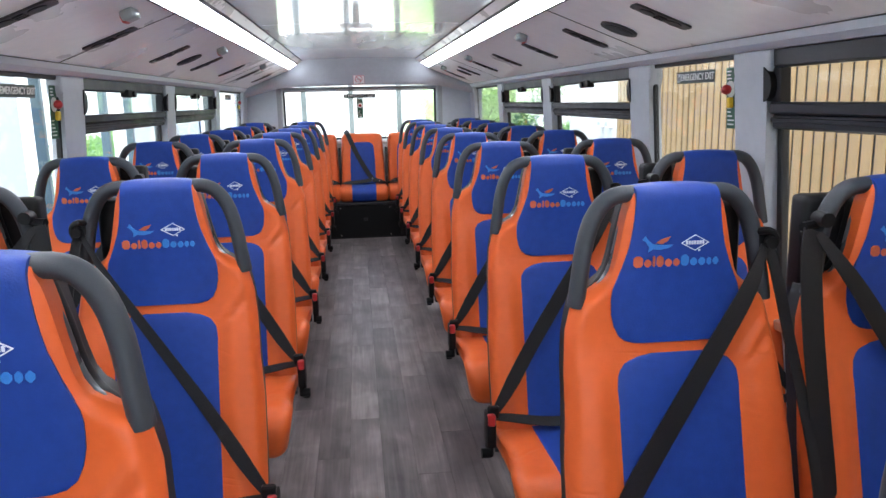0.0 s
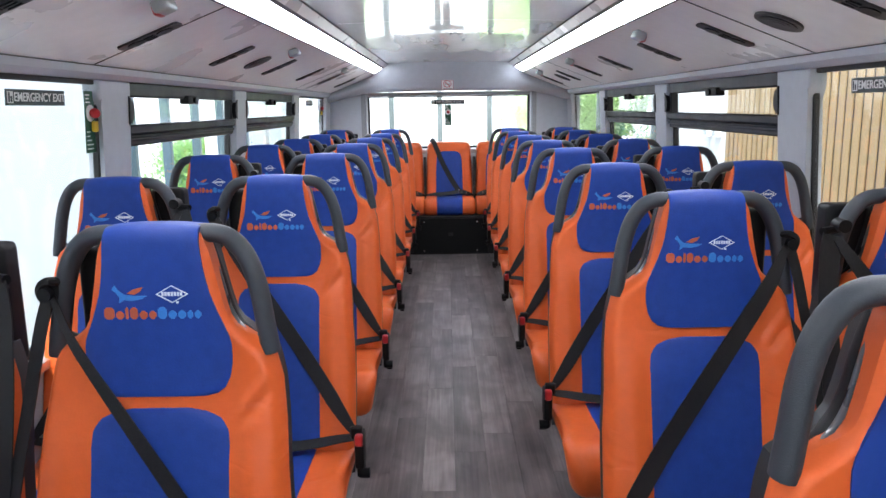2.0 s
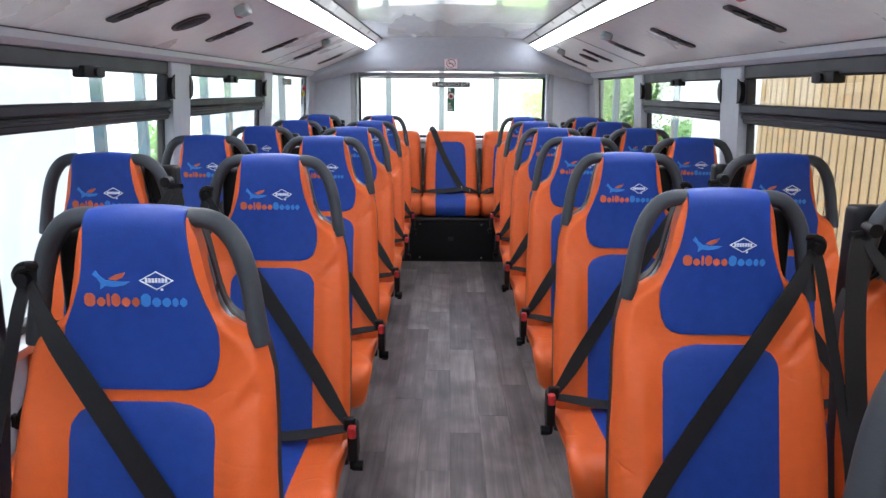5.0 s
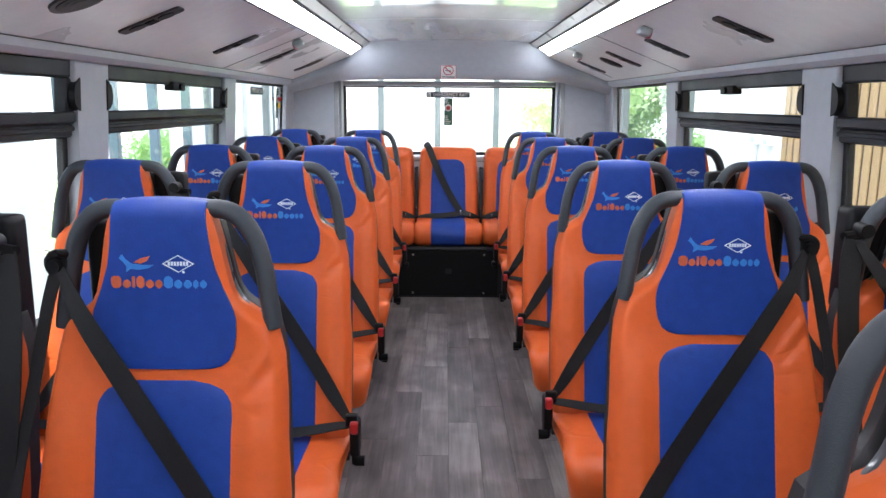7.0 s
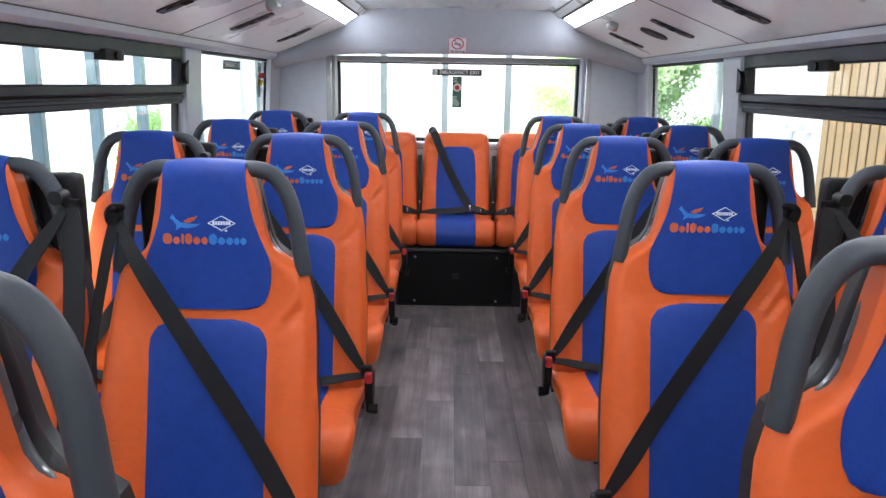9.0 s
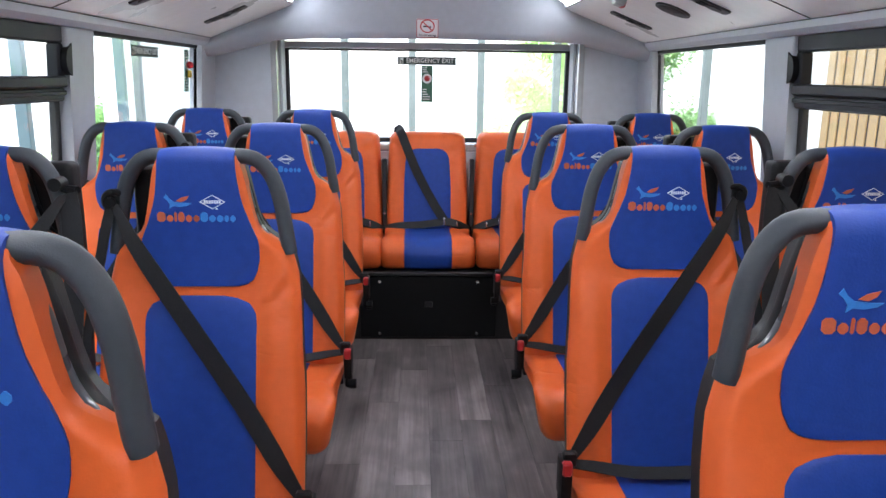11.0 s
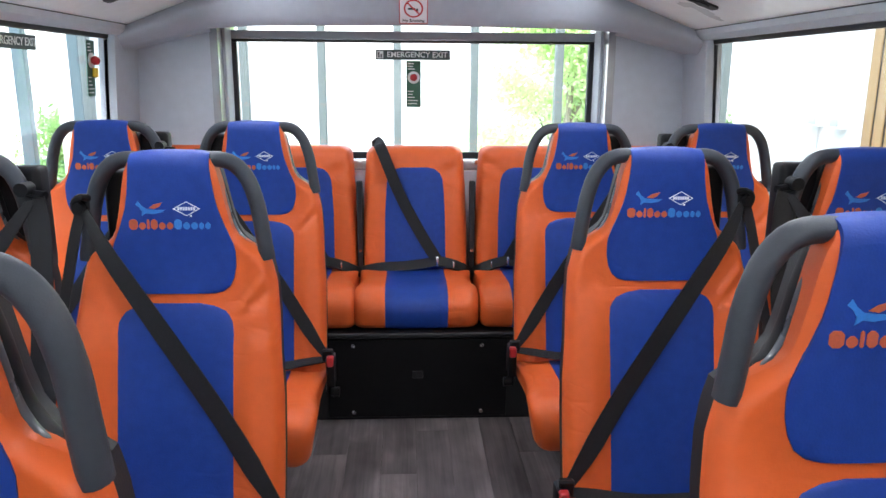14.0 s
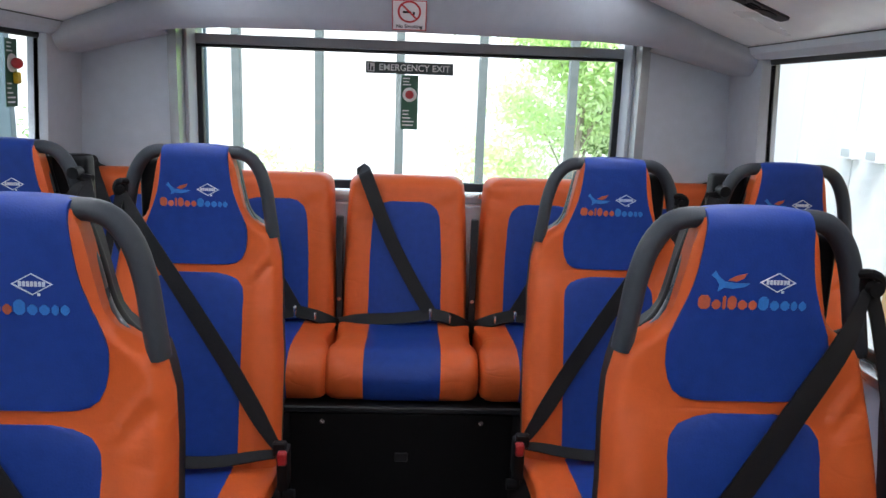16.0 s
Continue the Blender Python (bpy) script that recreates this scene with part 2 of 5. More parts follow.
BATTEN = material("dark_gap_backing", (0.02, 0.015, 0.01), 0.8, vary=0.2, scale=4)
RENDERW = material("white_rendered_wall", (0.56, 0.58, 0.57), 0.8, vary=0.05, scale=0.8, bump=0.05, bump_scale=30)
CONCRETE = material("pale_concrete", (0.30, 0.30, 0.29), 0.85, vary=0.2, scale=1.5, bump=0.3, bump_scale=60)
POSTBLUE = material("blue_grey_steel", (0.055, 0.09, 0.105), 0.4, 0.2, vary=0.12, scale=3)
POSTGREY = material("grey_steel_post", (0.10, 0.125, 0.125), 0.5, 0.1, vary=0.12, scale=3)
BARK = material("bark", (0.32, 0.29, 0.24), 0.9, vary=0.3, scale=6, bump=0.5, bump_scale=20)
def leaf_material(name, colour):
    m = material(name, colour, 0.55, vary=0.4, scale=1.2, rand=0.1)
    t = m.node_tree
    tr = t.nodes.new("ShaderNodeBsdfTranslucent")
    tr.inputs[0].default_value = (colour[0] * 1.2, colour[1] * 1.2, colour[2] * 0.8, 1)
    mx = t.nodes.new("ShaderNodeMixShader")
    mx.inputs[0].default_value = 0.58
    t.links.new(t.nodes["Principled BSDF"].outputs[0], mx.inputs[1])
    t.links.new(tr.outputs[0], mx.inputs[2])
    t.links.new(mx.outputs[0], t.nodes["Material Output"].inputs[0])
    return m


LEAF = leaf_material("green_leaves", (0.20, 0.34, 0.15))
# yellow-green leaves with the glare of overexposed daylight painted into the colour
LEAFY = leaf_material("glare_bleached_leaves", (0.62, 0.75, 0.54))


# ---- builders ----
def part(name, bm, mat, parent=None, label="", smooth=True, kind=""):
    me = bpy.data.meshes.new(name)
    bmesh.ops.recalc_face_normals(bm, faces=bm.faces)
    bm.to_mesh(me)
    bm.free()
    me.materials.append(mat)
    if smooth:
        for p in me.polygons:
            p.use_smooth = True
        me.set_sharp_from_angle(angle=radians(38))
    ob = new(name, me)
    if parent is not None:
        ob.parent = parent
    if label:
        ob["label"] = label
    if kind:
        ob["kind"] = kind
    return ob


def structure(name, bm, mat, label, smooth=True):
    return tagged(part(name, bm, mat, None, smooth=smooth), label, name.split("_")[0], kind="structure")


def thing(name, label, category, group="", at=None):
    e = new(name)
    e.empty_display_size = 0.1
    if at is not None:
        e.matrix_world = at
    return tagged(e, label, category, group)


def box(bm, x0, x1, y0, y1, z0, z1, bevel=0.0, seg=2):
    vs = [bm.verts.new((x, y, z)) for x in (x0, x1) for y in (y0, y1) for z in (z0, z1)]
    fs = [bm.faces.new([vs[i] for i in q]) for q in ((0, 1, 3, 2), (4, 6, 7, 5), (0, 4, 5, 1), (2, 3, 7, 6), (0, 2, 6, 4), (1, 5, 7, 3))]
    if bevel:
        es = {e for f in fs for e in f.edges}
        bmesh.ops.bevel(bm, geom=list(es), offset=bevel, segments=seg, affect="EDGES", profile=0.6)
    return bm


def prism(bm, poly, axis, a, b):
    """A closed prism of a polygon in the two other axes, from a to b along the axis."""
    def put(p, d):
        return {"x": (d, p[0], p[1]), "y": (p[0], d, p[1]), "z": (p[0], p[1], d)}[axis]
    lo = [bm.verts.new(put(p, a)) for p in poly]
    hi = [bm.verts.new(put(p, b)) for p in poly]
    n = len(poly)
    bm.faces.new(lo)
    bm.faces.new(hi[::-1])
    for i in range(n):
        bm.faces.new((lo[i], lo[(i + 1) % n], hi[(i + 1) % n], hi[i]))
    return bm


def curve_points(pts, n):
    """A smooth line of n points through the given ones."""
    pts = [Vector(p) for p in pts]
    out = []
    for k in range(n):
        u = k / (n - 1) * (len(pts) - 1)
        i = min(int(u), len(pts) - 2)
        f = u - i
        p0, p1, p2, p3 = pts[max(i - 1, 0)], pts[i], pts[i + 1], pts[min(i + 2, len(pts) - 1)]
        out.append(0.5 * (2 * p1 + (p2 - p0) * f + (2 * p0 - 5 * p1 + 4 * p2 - p3) * f * f + (3 * p1 - p0 - 3 * p2 + p3) * f ** 3))
    return out


def sweep(bm, pts, section, normal):
    """Sweeps a closed section, points (across, along the normal), down a line."""
    normal = Vector(normal)
    rings = []
    for i, p in enumerate(pts):
        d = (pts[min(i + 1, len(pts) - 1)] - pts[max(i - 1, 0)]).normalized()
        side = d.cross(normal).normalized()
        up = side.cross(d).normalized()
        rings.append([bm.verts.new(p + side * a + up * b) for a, b in section])
    n = len(section)
    for r, q in zip(rings, rings[1:]):
        for i in range(n):
            bm.faces.new((r[i], r[(i + 1) % n], q[(i + 1) % n], q[i]))
    bm.faces.new(rings[0])
    bm.faces.new(rings[-1][::-1])
    return bm


def oval(a, b, n=10):
    return [(a * math.cos(2 * math.pi * i / n), b * math.sin(2 * math.pi * i / n)) for i in range(n)]


def ribbon(bm, pts, width, thick, normal=(0, -1, 0), n=22):
    """A strap with thin turned-over edges; the width is one number or several along its length."""
    t = thick / 2
    ws = list(width) if isinstance(width, tuple) else [width, width]
    at = [float(np.interp(k / (n - 1) * (len(ws) - 1), range(len(ws)), ws)) for k in range(n)]
    sec = [(-0.5, -t), (-0.44, -t * 1.5), (-0.40, -t), (0.40, -t), (0.44, -t * 1.5), (0.5, -t), (0.5, t), (-0.5, t)]
    line = curve_points(pts, n)
    normal = Vector(normal)
    rings = []
    for i, p in enumerate(line):
        d = (line[min(i + 1, n - 1)] - line[max(i - 1, 0)]).normalized()
        side = d.cross(normal).normalized()
        up = side.cross(d).normalized()
        rings.append([bm.verts.new(p + side * a * at[i] + up * b) for a, b in sec])
    m = len(sec)
    for r, q in zip(rings, rings[1:]):
        for i in range(m):
            bm.faces.new((r[i], r[(i + 1) % m], q[(i + 1) % m], q[i]))
    bm.faces.new(rings[0])
    bm.faces.new(rings[-1][::-1])
    return bm


def tube(bm, pts, r, n=10, steps=12, normal=(0.13, 0.9, 0.35)):
    return sweep(bm, curve_points(pts, steps) if steps else [Vector(p) for p in pts], oval(r, r, n), normal)


def disc(bm, centre, r, axis, depth, n=14):
    c = Vector(centre)
    a = Vector(axis).normalized()
    u = a.orthogonal().normalized()
    v = a.cross(u)
    lo = [bm.verts.new(c + (u * math.cos(6.28318 * i / n) + v * math.sin(6.28318 * i / n)) * r) for i in range(n)]
    hi = [bm.verts.new(p.co + a * depth) for p in lo]
    bm.faces.new(lo)
    bm.faces.new(hi)
    for i in range(n):
        bm.faces.new((lo[i], lo[(i + 1) % n], hi[(i + 1) % n], hi[i]))
    return bm


def pad(bm, zs, wide, front, back, nx=15):
    """An upholstered pad: rows at heights zs, half width wide(z), front face front(x, z), back face back(z)."""
    f, b = [], []
    for z in zs:
        w = wide(z)
        xs = [math.sin(math.pi / 2 * (2 * j / (nx - 1) - 1)) * w * (0.35 + 0.65 * 1) for j in range(nx)]
        f.append([bm.verts.new((x, front(x, z), z)) for x in xs])
        b.append([bm.verts.new((x, back(z), z)) for x in xs])
    for g in (f, b):
        for r, q in zip(g, g[1:]):
            for j in range(nx - 1):
                bm.faces.new((r[j], r[j + 1], q[j + 1], q[j]))
    for r, q, s, t in zip(f, f[1:], b, b[1:]):
        bm.faces.new((r[0], q[0], t[0], s[0]))
        bm.faces.new((r[-1], q[-1], t[-1], s[-1]))
    for j in range(nx - 1):
        bm.faces.new((f[0][j], f[0][j + 1], b[0][j + 1], b[0][j]))
        bm.faces.new((f[-1][j], f[-1][j + 1], b[-1][j + 1], b[-1][j]))
    return bm


def table(rows):
    a, b = zip(*rows)
    return lambda z: float(np.interp(z, a, b))


def eased(v, a, b):
    k = max(0.0, min(1.0, (v - a) / (b - a)))
    return k * k * (3 - 2 * k)


def lettering(text, height, mat, parent, m, name="lettering"):
    cu = bpy.data.curves.new(name, "FONT")
    cu.body, cu.size, cu.align_x, cu.align_y, cu.extrude = text, height * 1.37, "CENTER", "CENTER", 0.0004
    cu.offset = height * 0.022
    tmp = bpy.data.objects.new(name, cu)
    scene.collection.objects.link(tmp)
    bpy.context.view_layer.update()
    me = bpy.data.meshes.new_from_object(tmp)
    bpy.data.objects.remove(tmp)
    me.materials.clear()
    me.materials.append(mat)
    ob = new(name, me)
    ob.parent = parent
    ob.matrix_local = m
    return ob


# ---- bus body: dimensions ----
WALL_X, GLASS_X = 1.13, 1.132
PILLARS = [(-0.98, -0.82), (0.56, 0.74), (2.15, 2.352), (3.025, 3.255), (4.56, 4.78), (6.075, 6.27)]
FRONT_Y, REAR_Y, GLASS_Y = -1.3, 7.725, 7.92
SILL = 0.63
SIDE_LEAN = 0.055
CEIL_Z = 1.668
EDGE_X = 0.528

# floor with vinyl planks
bm = bmesh.new()
box(bm, -1.2, 1.2, FRONT_Y, 7.66, -0.08, -0.003)
floor = structure("floor", bm, LINO, "dark grey wood-look vinyl bus floor in staggered planks")

# side walls, window rails, pillars
for side, word in ((1, "right"), (-1, "left")):
    def X(a, b):
        return (a, b) if side > 0 else (-b, -a)
    bm = bmesh.new()
    box(bm, *X(WALL_X + 0.01, 1.22), FRONT_Y, 8.05, -0.08, SILL - 0.03)
    structure("wall_" + word, bm, GREYWALL, "grey lower side lining of the bus")
    bm = bmesh.new()
    box(bm, *X(1.07, 1.16), FRONT_Y, REAR_Y - 0.12, SILL - 0.028, SILL, 0.008)
    structure("window_sill_" + word, bm, ALU, "bright metal sill below the side windows")
    bm = bmesh.new()
    pr = [(1.066, 1.428), (1.070, 1.404), (1.09, 1.388), (1.22, 1.388), (1.22, 1.46), (1.09, 1.46)]
    prism(bm, [(side * a, b) for a, b in pr], "y", FRONT_Y, REAR_Y - 0.06)
    structure("trim_" + word, bm, GREY, "light grey rounded rail above the side windows")
    bm = bmesh.new()
    tube(bm, [(side * 1.0645, FRONT_Y, 1.4262), (side * 1.0645, REAR_Y - 0.2, 1.4262)], 0.0022, 6, 2, (1, 0, 0))
    structure("trim_gasket_" + word, bm, DARKGAP, "thin dark gasket between rail and cove panel")
    for y0, y1 in PILLARS:
        bm = bmesh.new()
        ym = (y0 + y1) / 2
        h = (y1 - y0) / 2 - 0.018
        edge = [(ym + h, SILL - 0.001), (ym + h, 1.292), (ym + h + 0.004, 1.306), (ym + h + 0.017, 1.326), (ym + h + 0.021, 1.345), (ym + h + 0.021, 1.390)]
        prism(bm, edge + [(2 * ym - y, z) for y, z in reversed(edge)], "x", *X(1.103, 1.156))
        bmesh.ops.bevel(bm, geom=[e for e in bm.edges if all(abs(abs(v.co.x) - 1.103) < 1e-4 for v in e.verts)], offset=0.011, segments=3, affect="EDGES", profile=0.6)
        structure("pillar_" + word, bm, GREY, "light grey window pillar with a thicker head")
    # corner lining at the rear of the saloon
    bm = bmesh.new()
    box(bm, *X(1.095, 1.16), 7.488, 7.735, SILL - 0.001, 1.390, 0.012)
    structure("pillar_rear_" + word, bm, GREY, "light grey rear corner pillar")

# rear wall with the window opening, header and reveals
HEAD_Y = 7.545
bm = bmesh.new()
for q in (1, -1):
    prism(bm, [(q * 0.80, 0.0), (q * 1.22, 0.0), (q * 1.22, 1.5), (q * 0.80, 1.62)], "y", REAR_Y, REAR_Y + 0.03)
box(bm, -0.785, 0.785, REAR_Y, REAR_Y + 0.03, 0.0, 0.86)
structure("wall_rear", bm, GREYWALL, "grey lining round the rear window")
bm = bmesh.new()
LOW_OF_HEADER = table([(0.0, 1.434), (0.6, 1.427), (0.76, 1.418), (0.80, 1.412), (0.925, 1.382), (1.14, 1.328)])
TOP_OF_HEADER = table([(0.0, 1.69), (0.4, 1.69), (0.55, 1.676), (0.66, 1.612), (0.86, 1.530), (1.14, 1.420)])


fronts = []
for i in range(77):
    x = -1.14 + 2.28 * i / 76
    z0, z1 = LOW_OF_HEADER(abs(x)), TOP_OF_HEADER(abs(x))
    w = eased(abs(x), 0.42, 0.84)
    col = [bm.verts.new((x, HEAD_Y + 0.03 + 0.16 * eased(abs(x), 0.78, 0.80), z0 + 0.004))]
    for k in range(15):
        u = k / 14
        z = z0 + (z1 - z0) * u
        lip = 0.012 * max(0.0, 1 - u / 0.10) ** 2
        plain = HEAD_Y - 0.62 * (z - z0) * (1 - min(1.0, abs(x) / 0.9) ** 3) + lip
        roll = HEAD_Y + 0.075 - 0.105 * math.sin(math.pi * (0.13 + 0.72 * u)) ** 0.8
        col.append(bm.verts.new((x, plain * (1 - w) + roll * w, z)))
    col.append(bm.verts.new((x, HEAD_Y + 0.06, z1 + 0.004)))
    fronts.append(col)
for a, b in zip(fronts, fronts[1:]):
    for k in range(16):
        bm.faces.new((a[k], b[k], b[k + 1], a[k + 1]))
structure("wall_rear_header", bm, PADGREY, "curved grey header panel running into padded corner rolls above the rear window")
bm = bmesh.new()
for q in (1, -1):
    prism(bm, [(q * 0.785, REAR_Y - 0.004), (q * 0.815, REAR_Y - 0.004), (q * 0.815, 8.0), (q * 0.775, 8.0)], "z", 0.84, 1.475)
    prism(bm, [(q * 0.785, HEAD_Y + 0.028), (q * 0.83, HEAD_Y + 0.028), (q * 0.83, REAR_Y - 0.006), (q * 0.785, REAR_Y - 0.006)], "z", 1.430, 1.475)
prism(bm, [(HEAD_Y + 0.031, 1.440), (8.0, 1.468), (8.0, 1.50), (HEAD_Y + 0.031, 1.475)], "x", -0.785, 0.785)
prism(bm, [(REAR_Y + 0.03, 0.80), (8.0, 0.80), (8.0, 0.868), (REAR_Y + 0.03, 0.868)], "x", -0.785, 0.785)
structure("trim_rear_reveal", bm, GLOSSGREY, "glossy grey reveal of the rear window")
bm = bmesh.new()
box(bm, -0.772, 0.772, 7.898, 7.929, 1.396, 1.430, 0.003, 1)
for q in (1, -1):
    x0, x1 = sorted((q * 0.7695, q * 0.7835))
    box(bm, x0, x1, 7.79, 7.899, 0.925, 1.447, 0.003, 1)
structure("trim_rear_surround", bm, GREY, "light grey inner surround of the rear window")

# ceiling, coves, light strips
CSEAM = [-1.26, 0.36, 2.28, 4.20, 6.12]
bm = bmesh.new()
ys = CSEAM + [REAR_Y]
for y0, y1 in zip(ys, ys[1:]):
    prof = []
    for i in range(9):
        x = -EDGE_X + 2 * EDGE_X * i / 8
        prof.append((x, CEIL_Z + 0.010 * (1 - (x / EDGE_X) ** 2)))
    prism(bm, prof + [(EDGE_X, CEIL_Z + 0.05), (-EDGE_X, CEIL_Z + 0.05)], "y", y0 + 0.003, y1 - 0.003)
box(bm, -1.22, 1.22, FRONT_Y - 0.05, 8.06, CEIL_Z + 0.082, CEIL_Z + 0.12)
structure("ceiling", bm, CEIL, "glossy white ceiling panels with thin seams", smooth=True)
bm = bmesh.new()
for y in CSEAM[1:]:
    prof = [(-EDGE_X + 2 * EDGE_X * i / 8, CEIL_Z + 0.0115 * (1 - (-1 + i / 4) ** 2) + 0.001) for i in range(9)]
    prism(bm, prof + [(EDGE_X, CEIL_Z + 0.03), (-EDGE_X, CEIL_Z + 0.03)], "y", y - 0.0029, y + 0.0029)
structure("trim_ceiling_seam", bm, DARKGAP, "thin dark gasket between the ceiling panels", smooth=False)
VSEAM = [-0.1, 2.91, 5.905]
for side, word in ((1, "right"), (-1, "left")):
    bm = bmesh.new()
    ys = [FRONT_Y] + VSEAM + [HEAD_Y]
    for y0, y1 in zip(ys, ys[1:]):
        prism(bm, [(side * 1.088, 1.417), (side * 0.657, 1.5865), (side * 0.657, 1.61), (side * 1.088, 1.44)], "y", y0 + 0.005, y1 - 0.005)
    ob = structure("ceiling_cove_" + word, bm, COVE, "satin white sloping cove panel above the windows")
    bm = bmesh.new()
    prism(bm, [(side * 1.16, 1.452), (side * 1.08, 1.450), (side * 0.64, 1.624), (side * 0.56, 1.668), (side * 0.54, 1.735), (side * 1.2, 1.735)], "y", FRONT_Y, HEAD_Y + 0.02)
    structure("ceiling_void_" + word, bm, DARKGAP, "dark void behind the cove panels")
    bm = bmesh.new()
    for y in VSEAM:
        prism(bm, [(side * 1.087, 1.4165), (side * 0.658, 1.5850), (side * 0.658, 1.60), (side * 1.087, 1.43)], "y", y - 0.0048, y + 0.0048)
    structure("trim_seam_" + word, bm, DARKGAP, "dark gasket in the cove seams", smooth=False)
    bm = bmesh.new()
    prism(bm, [(side * 0.5355, 1.6655), (side * 0.5275, 1.6685), (side * 0.5275, 1.69), (side * 0.5355, 1.69)], "y", FRONT_Y + 0.02, 7.54)
    structure("trim_ceiling_edge_" + word, bm, DARKGAP, "thin dark gasket along the ceiling edge", smooth=False)
    # light strip: a long diffuser in an aluminium channel
    strip = thing("light_strip", "long white led light strip along the ceiling cove", "light strip", "light strips")
    bm = bmesh.new()
    prism(bm, [(side * 0.651, 1.586), (side * 0.580, 1.632), (side * 0.580, 1.648), (side * 0.651, 1.606)], "y", FRONT_Y + 0.02, 7.40)
    part("diffuser", bm, LED, strip, "glowing white diffuser", smooth=False)
    bm = bmesh.new()
    prism(bm, [(side * 0.579, 1.626), (side * 0.573, 1.630), (side * 0.573, 1.650), (side * 0.579, 1.650)], "y", FRONT_Y + 0.02, 7.41)
    prism(bm, [(side * 0.656, 1.581), (side * 0.652, 1.583), (side * 0.652, 1.61), (side * 0.656, 1.61)], "y", FRONT_Y + 0.02, 7.41)
    part("channel", bm, STEELBLK, strip, "thin dark channel", smooth=False)
    bm = bmesh.new()
    prism(bm, [(side * 0.568, 1.636), (side * 0.536, 1.664), (side * 0.540, 1.667), (side * 0.572, 1.640)], "y", FRONT_Y + 0.02, 7.53)
    part("reflector", bm, MIRRORWHITE, strip, "glossy white reflector band", smooth=False)

# lower deck below the floor, standing on the ground
bm = bmesh.new()
box(bm, -1.215, 1.215, FRONT_Y - 0.05, 8.05, -2.0, -0.081, 0.03, 2)
tagged(part("bus_lower_deck", bm, RENDERW), "plain white lower deck carrying the upper saloon", "bus body", kind="structure")
for y in (0.4, 5.9):
    for x0, x1 in ((-1.19, -0.9), (0.9, 1.19)):
        bm = disc(bmesh.new(), (x0, y, -1.72), 0.48, (1, 0, 0), x1 - x0, 24)
        tagged(part("bus_wheel", bm, DARKGAP, smooth=False), "black rubber bus tyre standing on the yard", "wheel", kind="structure")

# front end behind the start of the walk
bm = bmesh.new()
box(bm, -1.22, 1.22, FRONT_Y - 0.05, FRONT_Y, -0.08, 0.62)
box(bm, -1.22, 1.22, FRONT_Y - 0.05, FRONT_Y, 1.42, 1.78)
box(bm, -1.22, -1.05, FRONT_Y - 0.05, FRONT_Y, 0.62, 1.42)
box(bm, 1.05, 1.22, FRONT_Y - 0.05, FRONT_Y, 0.62, 1.42)
structure("wall_front", bm, GREYWALL, "grey front end lining with a wide window opening")


# ---- windows ----
def pane(x, y0, y1, z0, z1, parent, name="pane"):
    bm = bmesh.new()
    box(bm, x - 0.003, x + 0.003, y0, y1, z0, z1)
    ob = part(name, bm, GLASS, parent, smooth=False)
    ob.visible_shadow = False
    return ob


def plain_window(name, side, y0, y1):
    w = tagged(new(name), "fixed side window with a thin black seal", "window", kind="structure")
    x = side * GLASS_X
    bm = bmesh.new()
    for a, b, c, d in ((y0 - 0.02, y1 + 0.02, 1.373, 1.391), (y0 - 0.02, y1 + 0.02, SILL, SILL + 0.025), (y0 - 0.0195, y0 - 0.0105, SILL + 0.024, 1.3735), (y1 + 0.010, y1 + 0.022, SILL + 0.024, 1.3735)):
        box(bm, x - 0.008, x + 0.012, a, b, c, d, 0.003, 1)
    part("window_frame", bm, DARKGAP, w, "black rubber seal", smooth=False)
    pane(x, y0 - 0.02, y1 + 0.02, SILL + 0.02, 1.375, w)
    return w


